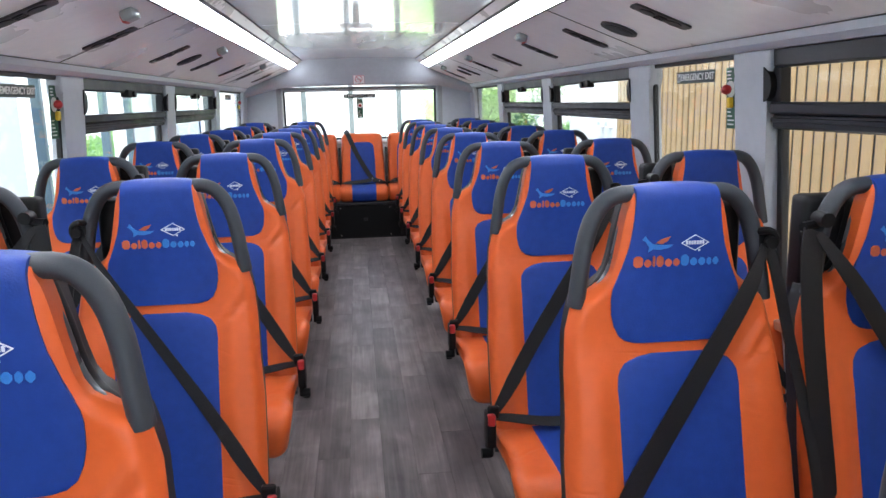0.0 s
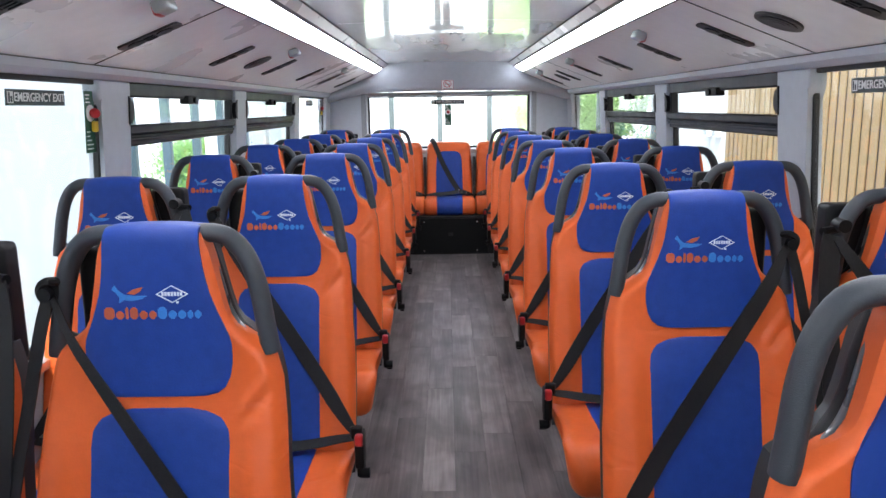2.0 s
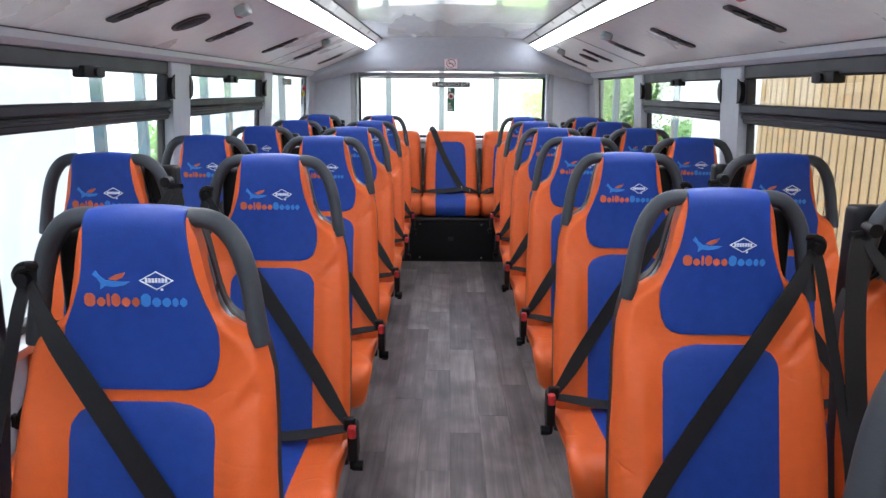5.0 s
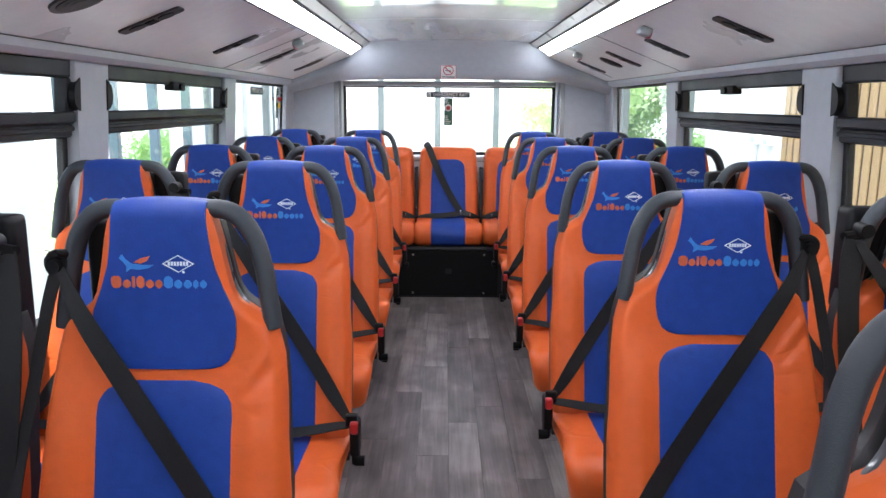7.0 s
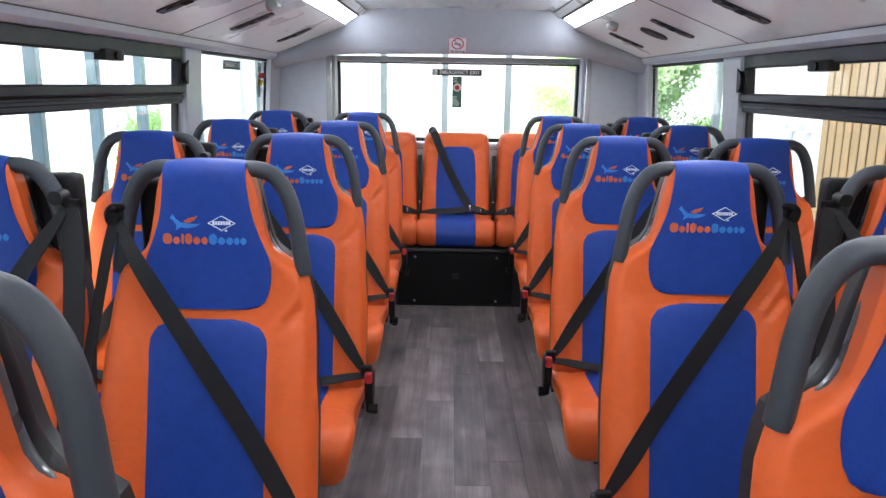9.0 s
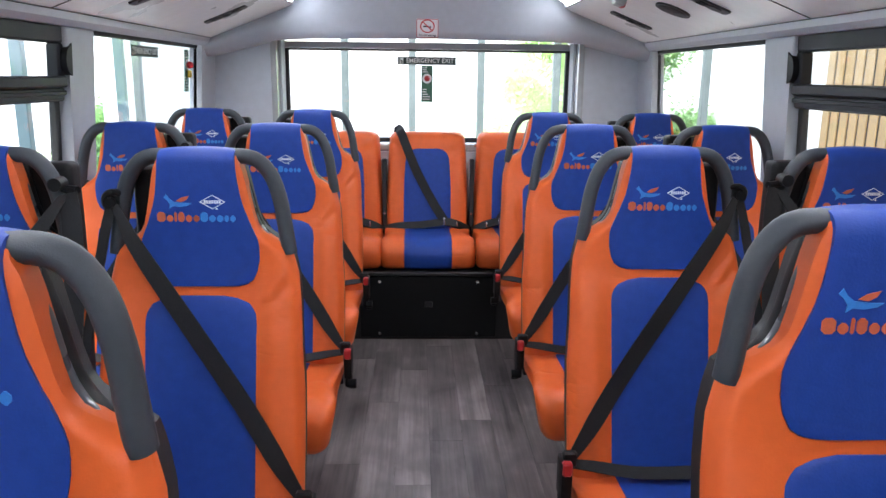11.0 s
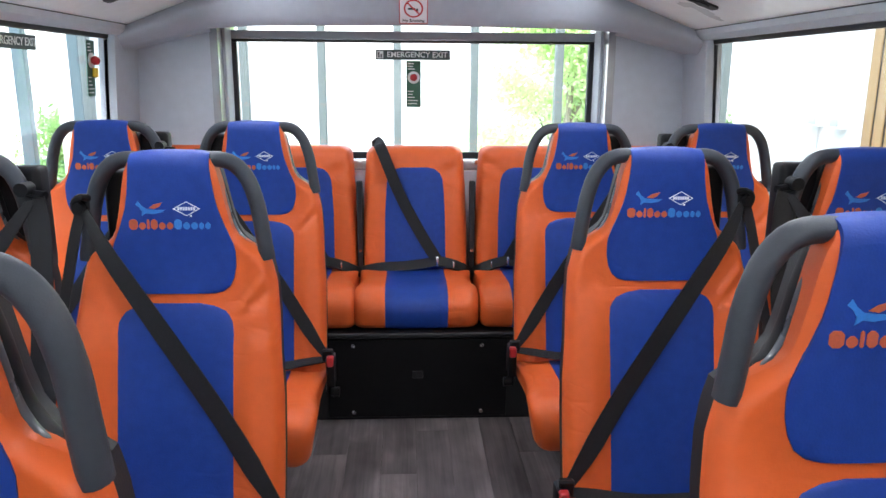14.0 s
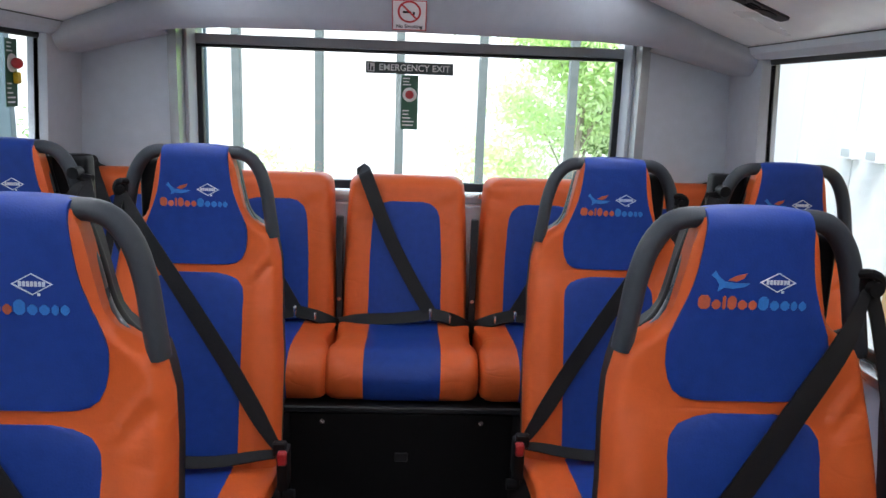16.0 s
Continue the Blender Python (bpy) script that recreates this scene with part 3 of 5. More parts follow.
def hopper_window(name, side, y0, y1):
    w = tagged(new(name), "side window with black frame and hinged top vent", "window", kind="structure")
    x = side * 1.15
    xi = side * 1.122
    lo, hi = min(x, xi) - 0.005, max(x, xi) + 0.005
    bm = bmesh.new()
    box(bm, lo, hi, y0 - 0.01, y1 + 0.01, 1.338, 1.392, 0.006, 1)
    part("top_rail", bm, HOPPER, w, "black top rail")
    bm = bmesh.new()
    box(bm, lo - (0.012 if side > 0 else 0), hi + (0.012 if side < 0 else 0), y0 - 0.005, y1 + 0.005, 1.209, 1.243, 0.006, 1)
    box(bm, lo, hi, y0 - 0.005, y1 + 0.005, 1.168, 1.2105, 0.006, 1)
    box(bm, lo - (0.006 if side > 0 else 0), hi + (0.006 if side < 0 else 0), y0 - 0.005, y1 + 0.005, 1.186, 1.200, 0.003, 1)
    part("middle_rail", bm, HOPPER, w, "thick black middle rail")
    for ya, yb in ((y0 - 0.015, y0 + 0.03), (y1 - 0.03, y1 + 0.015)):
        bm = bmesh.new()
        box(bm, lo, hi, ya, yb, 1.237, 1.340, 0.005, 1)
        part("side_rail", bm, HOPPER, w, "black side rail")
        bm = bmesh.new()
        mid = y0 if ya < (y0 + y1) / 2 else y1
        box(bm, x - 0.012, x + 0.012, mid - 0.014, mid + 0.014, SILL, 1.172, 0.004, 1)
        part("seal", bm, DARKGAP, w, "black rubber seal")
    # hinge stays at both ends
    for ya, d in ((y0, 1), (y1, -1)):
        bm = bmesh.new()
        edge = [(ya - d * 0.02, 1.340)] + [(ya + d * (-0.010 + 0.030 * math.cos(radians(a))), 1.290 + 0.040 * math.sin(radians(a))) for a in range(75, -90, -15)] + [(ya - d * 0.02, 1.244)]
        prism(bm, edge, "x", *sorted((side * 1.098, side * 1.15)))
        part("hinge_cover", bm, BLACK, w, "black moulded hinge cover")
    bm = bmesh.new()
    ym = (y0 + y1) / 2
    box(bm, *sorted((side * 1.10, side * 1.14)), ym - 0.07, ym + 0.07, 1.316, 1.352, 0.008, 2)
    disc(bm, (side * 1.10, ym, 1.332), 0.014, (-side, 0, 0), 0.01, 10)
    part("catch", bm, BLACK, w, "black window catch")
    bm = bmesh.new()
    box(bm, x - 0.02, x + 0.02, y0 - 0.01, y1 + 0.01, SILL, SILL + 0.025, 0.004, 1)
    part("bottom_seal", bm, DARKGAP, w, "black rubber seal")
    pane(x, y0 + 0.01, y1 - 0.01, 1.23, 1.35, w, "vent_pane")
    pane(x, y0 + 0.01, y1 - 0.01, SILL + 0.02, 1.18, w)
    return w


BAYS = [("plain", FRONT_Y + 0.02, -0.98), ("plain", -0.82, 0.56), ("hopper", 0.74, 2.15), ("plain", 2.352, 3.025), ("hopper", 3.255, 4.56), ("hopper", 4.78, 6.075), ("plain", 6.27, 7.478)]
count = 0
for side in (1, -1):
    for kind, y0, y1 in BAYS:
        count += 1
        (plain_window if kind == "plain" else hopper_window)("window_%d" % count, side, y0, y1)
# the sides lean in towards the roof: window band, pillars and sills slope outwards below the rail
for ob in list(scene.objects):
    banded = ob.name.startswith(("pillar_", "window_sill_")) or (ob.parent and ob.parent.name.startswith("window_"))
    if ob.type == "MESH" and banded:
        for v in ob.data.vertices:
            v.co.x += math.copysign(SIDE_LEAN * max(0.0, 1.39 - v.co.z), v.co.x)
rear = tagged(new("window_rear"), "wide rear window with black frame", "window", kind="structure")
bm = bmesh.new()
for a, b, c, d in ((-0.775, 0.775, 1.384, 1.395), (-0.775, 0.775, 0.86, 0.922), (-0.775, -0.752, 0.92, 1.386), (0.750, 0.775, 0.92, 1.386)):
    box(bm, a, b, 7.902, 7.936, c, d, 0.004, 1)
part("window_frame", bm, HOPPER, rear, "black window frame")
bm = bmesh.new()
box(bm, -0.775, 0.775, GLASS_Y - 0.003, GLASS_Y + 0.003, 0.91, 1.385)
part("pane", bm, GLASS, rear, smooth=False).visible_shadow = False
bm = bmesh.new()
box(bm, -0.775, 0.775, GLASS_Y + 0.01, GLASS_Y + 0.016, 1.413, 1.467)
part("top_pane", bm, GLASS, rear, smooth=False).visible_shadow = False
front = tagged(new("window_front"), "wide front window of the upper deck", "window", kind="structure")
bm = bmesh.new()
box(bm, -1.06, 1.06, FRONT_Y - 0.03, FRONT_Y - 0.024, 0.60, 1.44)
part("pane", bm, GLASS, front, smooth=False).visible_shadow = False


# ---- seats ----
def lean(z):
    """The line of the backrest: upright at the head, the part below the shoulders sloping forward."""
    k = max(0.0, 0.93 - z)
    return 0.002 - 0.25 * (k * k / 0.24 if k < 0.12 else k - 0.06)


def raised(z):
    """Stretches the headrest's rows above the emblem a little."""
    return z + 0.0085 * max(0.0, (z - 1.02) / 0.08)


W_COVER = table([(0.36, 0.214), (0.50, 0.216), (0.62, 0.215), (0.70, 0.209), (0.78, 0.201), (0.85, 0.190), (0.885, 0.181), (0.905, 0.175), (0.914, 0.163), (0.926, 0.142), (0.940, 0.123), (0.957, 0.112), (0.98, 0.1055), (1.01, 0.099), (1.05, 0.091), (1.068, 0.087), (1.080, 0.080), (1.10, 0.074)])
W_HEAD = table([(0.834, 0.077), (0.838, 0.093), (0.847, 0.105), (0.864, 0.113), (0.885, 0.1170), (0.912, 0.1178), (0.93, 0.1140), (0.945, 0.1075), (0.96, 0.1010), (0.98, 0.0940), (1.0, 0.0872), (1.025, 0.0818), (1.05, 0.0780), (1.085, 0.0750), (1.104, 0.0738)])
SHOULDER = table([(0.104, 0.98), (0.112, 0.957), (0.123, 0.940), (0.142, 0.926), (0.163, 0.914), (0.175, 0.905), (0.182, 0.880)])
W_PANEL = table([(0.38, 0.122), (0.72, 0.1215), (0.755, 0.1195), (0.782, 0.112), (0.800, 0.098), (0.810, 0.077), (0.815, 0.05)])


def cover_front(x, z):
    w = W_COVER(z)
    d = max(0.0, w - abs(x))
    if abs(x) > 0.112 and z > 0.87:
        d = min(d, max(0.0, SHOULDER(abs(x)) - z))
    e = max(0.0, 1 - d / 0.024)
    y = lean(z) + (0.032 - 0.024 * eased(z, 0.90, 0.97)) * e * e * e
    if z < 0.83:
        y -= 0.014 * math.exp(-((abs(x) - 0.155) / 0.035) ** 2) * min(1.0, (0.83 - z) / 0.1)
    # slack folds fanning from the corner of the centre panel up to the shoulder
    u, v = abs(x) - 0.085, z - 0.735
    r, a = math.hypot(u, v), math.atan2(v, u)
    near = eased(r, 0.045, 0.10) * (1 - eased(r, 0.13, 0.185)) * eased(d, 0.002, 0.022) * eased(abs(x), 0.118, 0.14)
    turn = 0.9 if x > 0 else 2.3
    y -= (0.0022 if x > 0 else 0.0006) * near * (math.sin(12.5 * a + turn) + 0.5 * math.sin(7 * a + 2 * turn)) * eased(a, 0.1, 0.5)
    # two creases drawn from the corner of the panel to the shoulder
    for x0, z0, x1, z1, deep in ((0.118, 0.792, 0.176, 0.872, 0.0038), (0.126, 0.768, 0.190, 0.832, 0.0028)):
        ax, az = x1 - x0, z1 - z0
        long = math.hypot(ax, az)
        along = ((abs(x) - x0) * ax + (z - z0) * az) / (long * long)
        across = ((abs(x) - x0) * az - (z - z0) * ax) / long
        fade = eased(along, 0.0, 0.25) * (1 - eased(along, 0.75, 1.05)) * eased(d, 0.0, 0.015)
        y -= (deep if x > 0 else 0.2 * deep) * fade * (math.exp(-(across / 0.007) ** 2) - 0.8 * math.exp(-((across + 0.011) / 0.006) ** 2))
    # long soft pulls down the side strips
    strip = eased(abs(x), 0.13, 0.155) * eased(d, 0.002, 0.02) * eased(0.76 - z, 0.0, 0.1)
    y -= strip * (0.0010 * math.sin(z * 34 + 40 * abs(x) + turn) + 0.0006 * math.sin(z * 71 - 30 * abs(x)))
    if z > 1.08:
        y += 0.03 * ((z - 1.08) / 0.02) ** 3
    return y


def on_back(pts, gap=0.016):
    """Keeps a strap's line in front of the backrest."""
    return [(x, min(y, lean(z) - gap) if 0.46 < z < 0.93 else y, z) for x, y, z in pts]


def head_front(x, z):
    w = W_HEAD(z)
    c = abs(x) / w
    k = max(0.0, 1 - (z - 0.834) / 0.03)
    y = lean(z) - 0.0062 + 0.0036 * c ** 8 + 0.0012 * k * k
    if z > 1.075:
        y += 0.026 - math.sqrt(max(0.0, 0.026 ** 2 - min(z - 1.075, 0.0258) ** 2))
    return y


def panel_front(x, z):
    c = abs(x) / W_PANEL(z)
    k = max(0.0, 1 - (0.815 - z) / 0.03)
    return lean(z) - 0.006 + 0.006 * c ** 8 + 0.003 * k * k


CUSHION = [(-0.01, 0.312), (-0.01, 0.365), (-0.06, 0.380), (-0.16, 0.380), (-0.28, 0.384), (-0.38, 0.390), (-0.420, 0.388), (-0.452, 0.374), (-0.472, 0.346), (-0.477, 0.312), (-0.472, 0.276), (-0.455, 0.248), (-0.425, 0.238), (-0.395, 0.246), (-0.365, 0.272), (-0.32, 0.302), (-0.25, 0.312), (-0.12, 0.314)]


def cushion_mesh(bm, half, profile, grow=0.0, soft=0.03, n=17):
    profile = [(p.x, p.y) for p in curve_points([(a, b, 0.0) for a, b in profile], 46)]
    cy = sum(p[0] for p in profile) / len(profile)
    cz = sum(p[1] for p in profile) / len(profile)
    rings = []
    for j in range(n):
        x = half * math.sin(math.pi / 2 * (2 * j / (n - 1) - 1))
        e = max(0.0, (abs(x) - (half - soft)) / soft) if soft else 0.0
        k = soft * (1 - math.sqrt(max(0.0, 1 - e * e))) - grow
        ring = []
        for y, z in profile:
            d = Vector((cy - y, cz - z))
            dip = 0.006 * (1 - min(1.0, abs(x) / 0.11)) if z > cz else 0.0
            q = Vector((y, z)) + d.normalized() * k
            tuck = 1.0
            if soft > 0.02:
                front = eased(-q[0], 0.24, 0.40)
                tuck = 1 + 0.03 * front - (0.08 + 0.01 * front) * eased(0.372 - q[1], 0.0, 0.12)
                tuck -= 0.06 * math.exp(-((q[0] + 0.24) / 0.08) ** 2)
            ring.append(bm.verts.new((x * tuck, q[0], q[1] - dip)))
        rings.append(ring)
    m = len(profile)
    for r, q in zip(rings, rings[1:]):
        for i in range(m):
            bm.faces.new((r[i], r[(i + 1) % m], q[(i + 1) % m], q[i]))
    bm.faces.new(rings[0])
    bm.faces.new(rings[-1][::-1])
    return bm


def crown(bm):
    """Rounds the top of a headrest: the corners lie lower than the middle."""
    for v in bm.verts:
        v.co.z = raised(v.co.z)
        if v.co.z > 1.04:
            v.co.z -= 0.0045 * ((v.co.z - 1.04) / 0.06) * (abs(v.co.x) / 0.078) ** 2.4


def aisle_in(bm, q):
    """Draws the lower backrest in a little on the aisle side q."""
    for v in bm.verts:
        if v.co.x * q > 0.12 and v.co.z < 0.85:
            v.co.x -= q * 0.011 * min(1.0, (0.85 - v.co.z) / 0.15) * min(1.0, (abs(v.co.x) - 0.12) / 0.05)


def emblem(parent, z0):
    """Stitched emblem on the headrest: a winged shape, a diamond and a row of coloured blocks."""
    def y(x, z):
        return head_front(x, z) - 0.0012

    def flat(name, polys, mat, label, kind=""):
        bm = bmesh.new()
        for poly in polys:
            f = [bm.verts.new((x, y(x, z), z)) for x, z in poly]
            b = [bm.verts.new((x, y(x, z) + 0.003, z)) for x, z in poly]
            bm.faces.new(f)
            for i in range(len(f)):
                bm.faces.new((f[i], f[(i + 1) % len(f)], b[(i + 1) % len(f)], b[i]))
        part(name, bm, mat, parent, label, smooth=False, kind=kind)

    # two rows of small rounded blocks, orange then light blue
    def rounded(a, b, c, d, r):
        return [(a + r, c), (b - r, c), (b, c + r), (b, d - r), (b - r, d), (a + r, d), (a, d - r), (a, c + r)]

    for name, mat, label, x0, wide, tall in (("orange_band", LOGO_ORANGE, "orange stitched band of small rounded blocks", -0.0800, (0.0165, 0.0125, 0.0045, 0.0125, 0.0125, 0.0115), (0, 2, 3)), ("blue_band", LOGO_BLUE, "light blue stitched band of small rounded blocks", 0.0056, (0.0140, 0.0125, 0.0125, 0.0085, 0.0105), (0,))):
        shapes, a = [], x0
        for k, w in enumerate(wide):
            h = 0.0195 if k in tall else 0.0135
            outer = rounded(a, a + w, z0, z0 + h, min(0.0042, w * 0.4))
            shapes.append(outer)
            a += w + 0.0026
        flat(name, shapes, mat, label, "stuff")
    zz = z0 + 0.028
    def grown(poly, k=1.32, cx=-0.036):
        return [[(cx + (px - cx) * k, zz + 0.002 + (pz - zz) * k) for px, pz in poly]]
    flat("blue_wing", grown([(-0.058, zz + 0.014), (-0.054, zz + 0.019), (-0.050, zz + 0.013), (-0.043, zz + 0.0075), (-0.030, zz + 0.006), (-0.016, zz + 0.006), (-0.022, zz + 0.002), (-0.034, zz), (-0.044, zz + 0.001), (-0.050, zz - 0.003), (-0.049, zz + 0.004), (-0.053, zz + 0.010)]), LOGO_BLUE, "light blue stitched winged shape")
    flat("orange_wing", grown([(-0.040, zz + 0.009), (-0.032, zz + 0.014), (-0.020, zz + 0.017), (-0.024, zz + 0.011), (-0.031, zz + 0.0075)]), LOGO_ORANGE, "orange stitched wing")
    dm = []
    cx, cz, a0, b0, t = 0.030, zz + 0.012, 0.0260, 0.0142, 0.0015
    ring = [(cx - a0, cz), (cx, cz + b0), (cx + a0, cz), (cx, cz - b0)]
    inn = [(cx - a0 + 2.2 * t, cz), (cx, cz + b0 - t), (cx + a0 - 2.2 * t, cz), (cx, cz - b0 + t)]
    for i in range(4):
        j = (i + 1) % 4
        dm.append([ring[i], ring[j], inn[j], inn[i]])
    for k in range(7):
        dm.append([(cx - 0.0165 + k * 0.0049, cz - 0.003), (cx - 0.0165 + k * 0.0049 + 0.0034, cz - 0.003), (cx - 0.0165 + k * 0.0049 + 0.0034, cz + 0.0035), (cx - 0.0165 + k * 0.0049, cz + 0.0035)])
    dm.append([(cx + 0.006, cz - 0.0150), (cx + 0.0095, cz - 0.0150), (cx + 0.0095, cz - 0.0118), (cx + 0.006, cz - 0.0118)])
    flat("white_diamond", dm, LOGO_WHITE, "white stitched diamond")


def shoulder_belt(s, gx, gz, widths):
    """The belt from its guide at the shoulder down across the backrest to the buckle."""
    line = [(s * (gx - 0.006), 0.004, gz - 0.01), (s * (gx - 0.028), -0.014, gz - 0.046), (s * 0.115, -0.030, 0.916), (s * 0.045, -0.046, 0.808), (s * -0.085, -0.068, 0.612), (s * -0.165, -0.118, 0.493), (s * -0.208, -0.140, 0.435)]
    return ribbon(bmesh.new(), on_back(line), widths, 0.003, (0, -1, 0.1), 30)


def bus_seat(s, label, wide):
    """A high-backed bus seat facing -y; its belt comes over the shoulder on the side s."""
    seat = thing("bus_seat", label, "bus seat", "bus seats")
    zs = [0.36 + 0.02 * i for i in range(15)] + [0.65 + 0.008 * i for i in range(30)] + [0.892, 0.905, 0.912, 0.918, 0.921, 0.924, 0.927, 0.93, 0.936, 0.942, 0.95, 0.957, 0.968, 0.98, 0.995, 1.01, 1.03, 1.05, 1.07, 1.083, 1.09, 1.0945]
    bm = pad(bmesh.new(), zs, W_COVER, cover_front, lambda z: lean(z) + 0.042, 57)
    crown(bm)
    aisle_in(bm, -s if not wide else s)
    part("back_cover", bm, ORANGE, seat, "orange leatherette cover with soft folds")
    zs2 = [0.834, 0.838, 0.842, 0.847, 0.855, 0.864, 0.874, 0.885, 0.90, 0.915, 0.93, 0.945, 0.965, 0.985, 1.0, 1.02, 1.04, 1.06, 1.075, 1.083, 1.089, 1.094, 1.0975, 1.0995, 1.1008]
    bm = pad(bmesh.new(), zs2, W_HEAD, head_front, lambda z: lean(z) + (0.01 if z < 1.08 else 0.045), 15)
    crown(bm)
    head = part("headrest_panel", bm, BLUE, seat, "blue headrest panel with a stitched emblem")
    emblem(head, 0.9675)
    zs3 = [0.40, 0.45, 0.5, 0.55, 0.6, 0.65, 0.7, 0.73, 0.755, 0.768, 0.78, 0.791, 0.80, 0.805, 0.81, 0.815]
    bm = pad(bmesh.new(), zs3, W_PANEL, panel_front, lambda z: lean(z) + 0.02, 13)
    part("back_panel", bm, BLUE, seat, "blue leatherette centre panel")
    zs4 = [0.30 + 0.03 * i for i in range(20)] + [0.885, 0.905, 0.918, 0.93, 0.942, 0.957, 0.98, 1.01, 1.05, 1.068]
    bm = pad(bmesh.new(), zs4, lambda z: W_COVER(max(z, 0.36)) - 0.002, lambda x, z: lean(z) + 0.041, lambda z: lean(z) + 0.078, 9)
    aisle_in(bm, -s if not wide else s)
    part("back_shell", bm, SHELL, seat, "dark grey moulded back shell")
    for q in (1, -1):
        pts = curve_points([(q * 0.060, 0.032, 1.090), (q * 0.090, 0.033, 1.091), (q * 0.119, 0.034, 1.080), (q * 0.143, 0.034, 1.048), (q * 0.158, 0.032, 1.0), (q * 0.166, 0.028, 0.95), (q * 0.172, 0.025, 0.912), (q * 0.174, 0.025, 0.896)], 22)
        part("grab_handle", sweep(bmesh.new(), pts, oval(0.0155, 0.019, 14), (0, -1, 0)), HANDLE, seat, "dark grey moulded grab handle")
        rim = curve_points([(q * 0.080, 0.040, 1.072), (q * 0.095, 0.039, 1.02), (q * 0.104, 0.038, 0.98), (q * 0.113, 0.037, 0.955), (q * 0.127, 0.036, 0.934), (q * 0.148, 0.035, 0.918), (q * 0.166, 0.034, 0.922)], 18)
        part("opening_rim", sweep(bmesh.new(), rim, oval(0.0034, 0.0065, 10), (0, -1, 0)), RIM, seat, "grey rim of the handle opening")
        deep = [p + Vector((q * 0.0, 0.014, 0.0)) for p in rim]
        part("opening_lining", sweep(bmesh.new(), deep, oval(0.0040, 0.011, 10), (0, -1, 0)), BLACK, seat, "black lining behind the handle opening")
    part("cushion", cushion_mesh(bmesh.new(), 0.206, CUSHION, soft=0.045, n=21), ORANGE, seat, "orange cushion bolsters with rounded front")
    part("cushion_panel", cushion_mesh(bmesh.new(), 0.104, CUSHION, 0.004, 0.006, 9), BLUE, seat, "blue cushion centre strip")
    bm = prism(bmesh.new(), [(-0.35, 0.285), (-0.30, 0.318), (-0.02, 0.326), (0.05, 0.36), (0.06, 0.22), (-0.08, 0.20), (-0.28, 0.236)], "x", -0.150, 0.150)
    part("seat_pan", bm, SHELL, seat, "dark grey seat pan", smooth=False)
    for x, y in ((s * 0.13, -0.17), (s * 0.0, -0.17), (s * 0.13, 0.0), (s * 0.0, 0.0)) if not wide else ((s * 0.06, -0.20), (s * 0.06, 0.0)):
        bm = tube(bmesh.new(), [(x, y, 0.225), (x, y + 0.03, 0.02)], 0.014, 8, 2)
        box(bm, x - 0.03, x + 0.03, y - 0.01, y + 0.08, 0.0, 0.012, 0.004, 1)
        part("leg", bm, STEELBLK, seat, "black tubular leg with a foot plate")
    # retractor housing behind the inner shoulder, with its belt guide
    bm = box(bmesh.new(), *sorted((s * (0.088 if wide else 0.092), s * (0.172 if wide else 0.148))), 0.058, 0.112, 0.86, 1.072 if wide else 1.066, 0.014, 3)
    hous = part("belt_housing", bm, BLACK, seat, "black plastic belt housing")
    gx, gz = (0.184, 1.022) if wide else (0.170, 1.005)
    bm = bmesh.new()
    if wide:
        tube(bm, [(s * (gx - 0.022), 0.028, gz + 0.004), (s * (gx + 0.020), 0.010, gz + 0.002)], 0.0085, 8, 2)
        disc(bm, (s * (gx - 0.018), 0.03, gz + 0.014), 0.0135, (0, -1, 0), 0.034, 14)
        tube(bm, [(s * (gx - 0.016), 0.03, gz - 0.01), (s * (gx - 0.016), 0.06, gz - 0.02)], 0.010, 8, 2)
    else:
        tube(bm, [(s * (gx - 0.012), 0.022, gz + 0.012), (s * gx, 0.002, gz + 0.016), (s * (gx + 0.013), 0.004, gz + 0.002), (s * (gx + 0.008), 0.014, gz - 0.022), (s * (gx - 0.008), 0.022, gz - 0.026)], 0.0075, 8, 14)
        disc(bm, (s * (gx + 0.002), 0.006, gz - 0.004), 0.011, (0, -1, 0), 0.013, 12)
        box(bm, *sorted((s * (gx - 0.014), s * (gx + 0.010))), 0.012, 0.06, gz - 0.022, gz + 0.012, 0.006, 2)
    part("belt_guide", bm, BLACK, hous, "black belt guide with a round roller")
    hang = [(0.198, -0.012, gz - 0.06), (0.203, -0.042, 0.84), (0.192, -0.066, 0.68), (0.182, -0.085, 0.55), (0.176, -0.11, 0.32)] if wide else [(0.184, -0.004, gz - 0.06), (0.206, -0.022, 0.83), (0.228, -0.072, 0.66), (0.232, -0.108, 0.54), (0.222, -0.132, 0.40), (0.220, -0.132, 0.29)]
    part("vertical_strap", ribbon(bmesh.new(), [(s * gx, 0.008, gz - 0.005)] + [(s * a, b, c) for a, b, c in hang], (0.041, 0.039, 0.036) if wide else 0.020, 0.004), WEB, seat, "black webbing hanging beside the backrest")
    # shoulder and lap belt
    part("shoulder_strap", shoulder_belt(s, gx, gz, (0.014, 0.025, 0.034, 0.039, 0.039, 0.019)), WEB, seat, "black diagonal shoulder belt")
    part("lap_strap", ribbon(bmesh.new(), [(s * -0.214, -0.145, 0.425), (s * -0.17, -0.145, 0.420), (s * -0.05, -0.145, 0.401), (s * 0.10, -0.145, 0.402), (s * 0.19, -0.13, 0.39)], (0.018, 0.028, 0.032, 0.032), 0.003, (0, -0.55, 0.83)), WEB, seat, "black lap belt across the cushion")
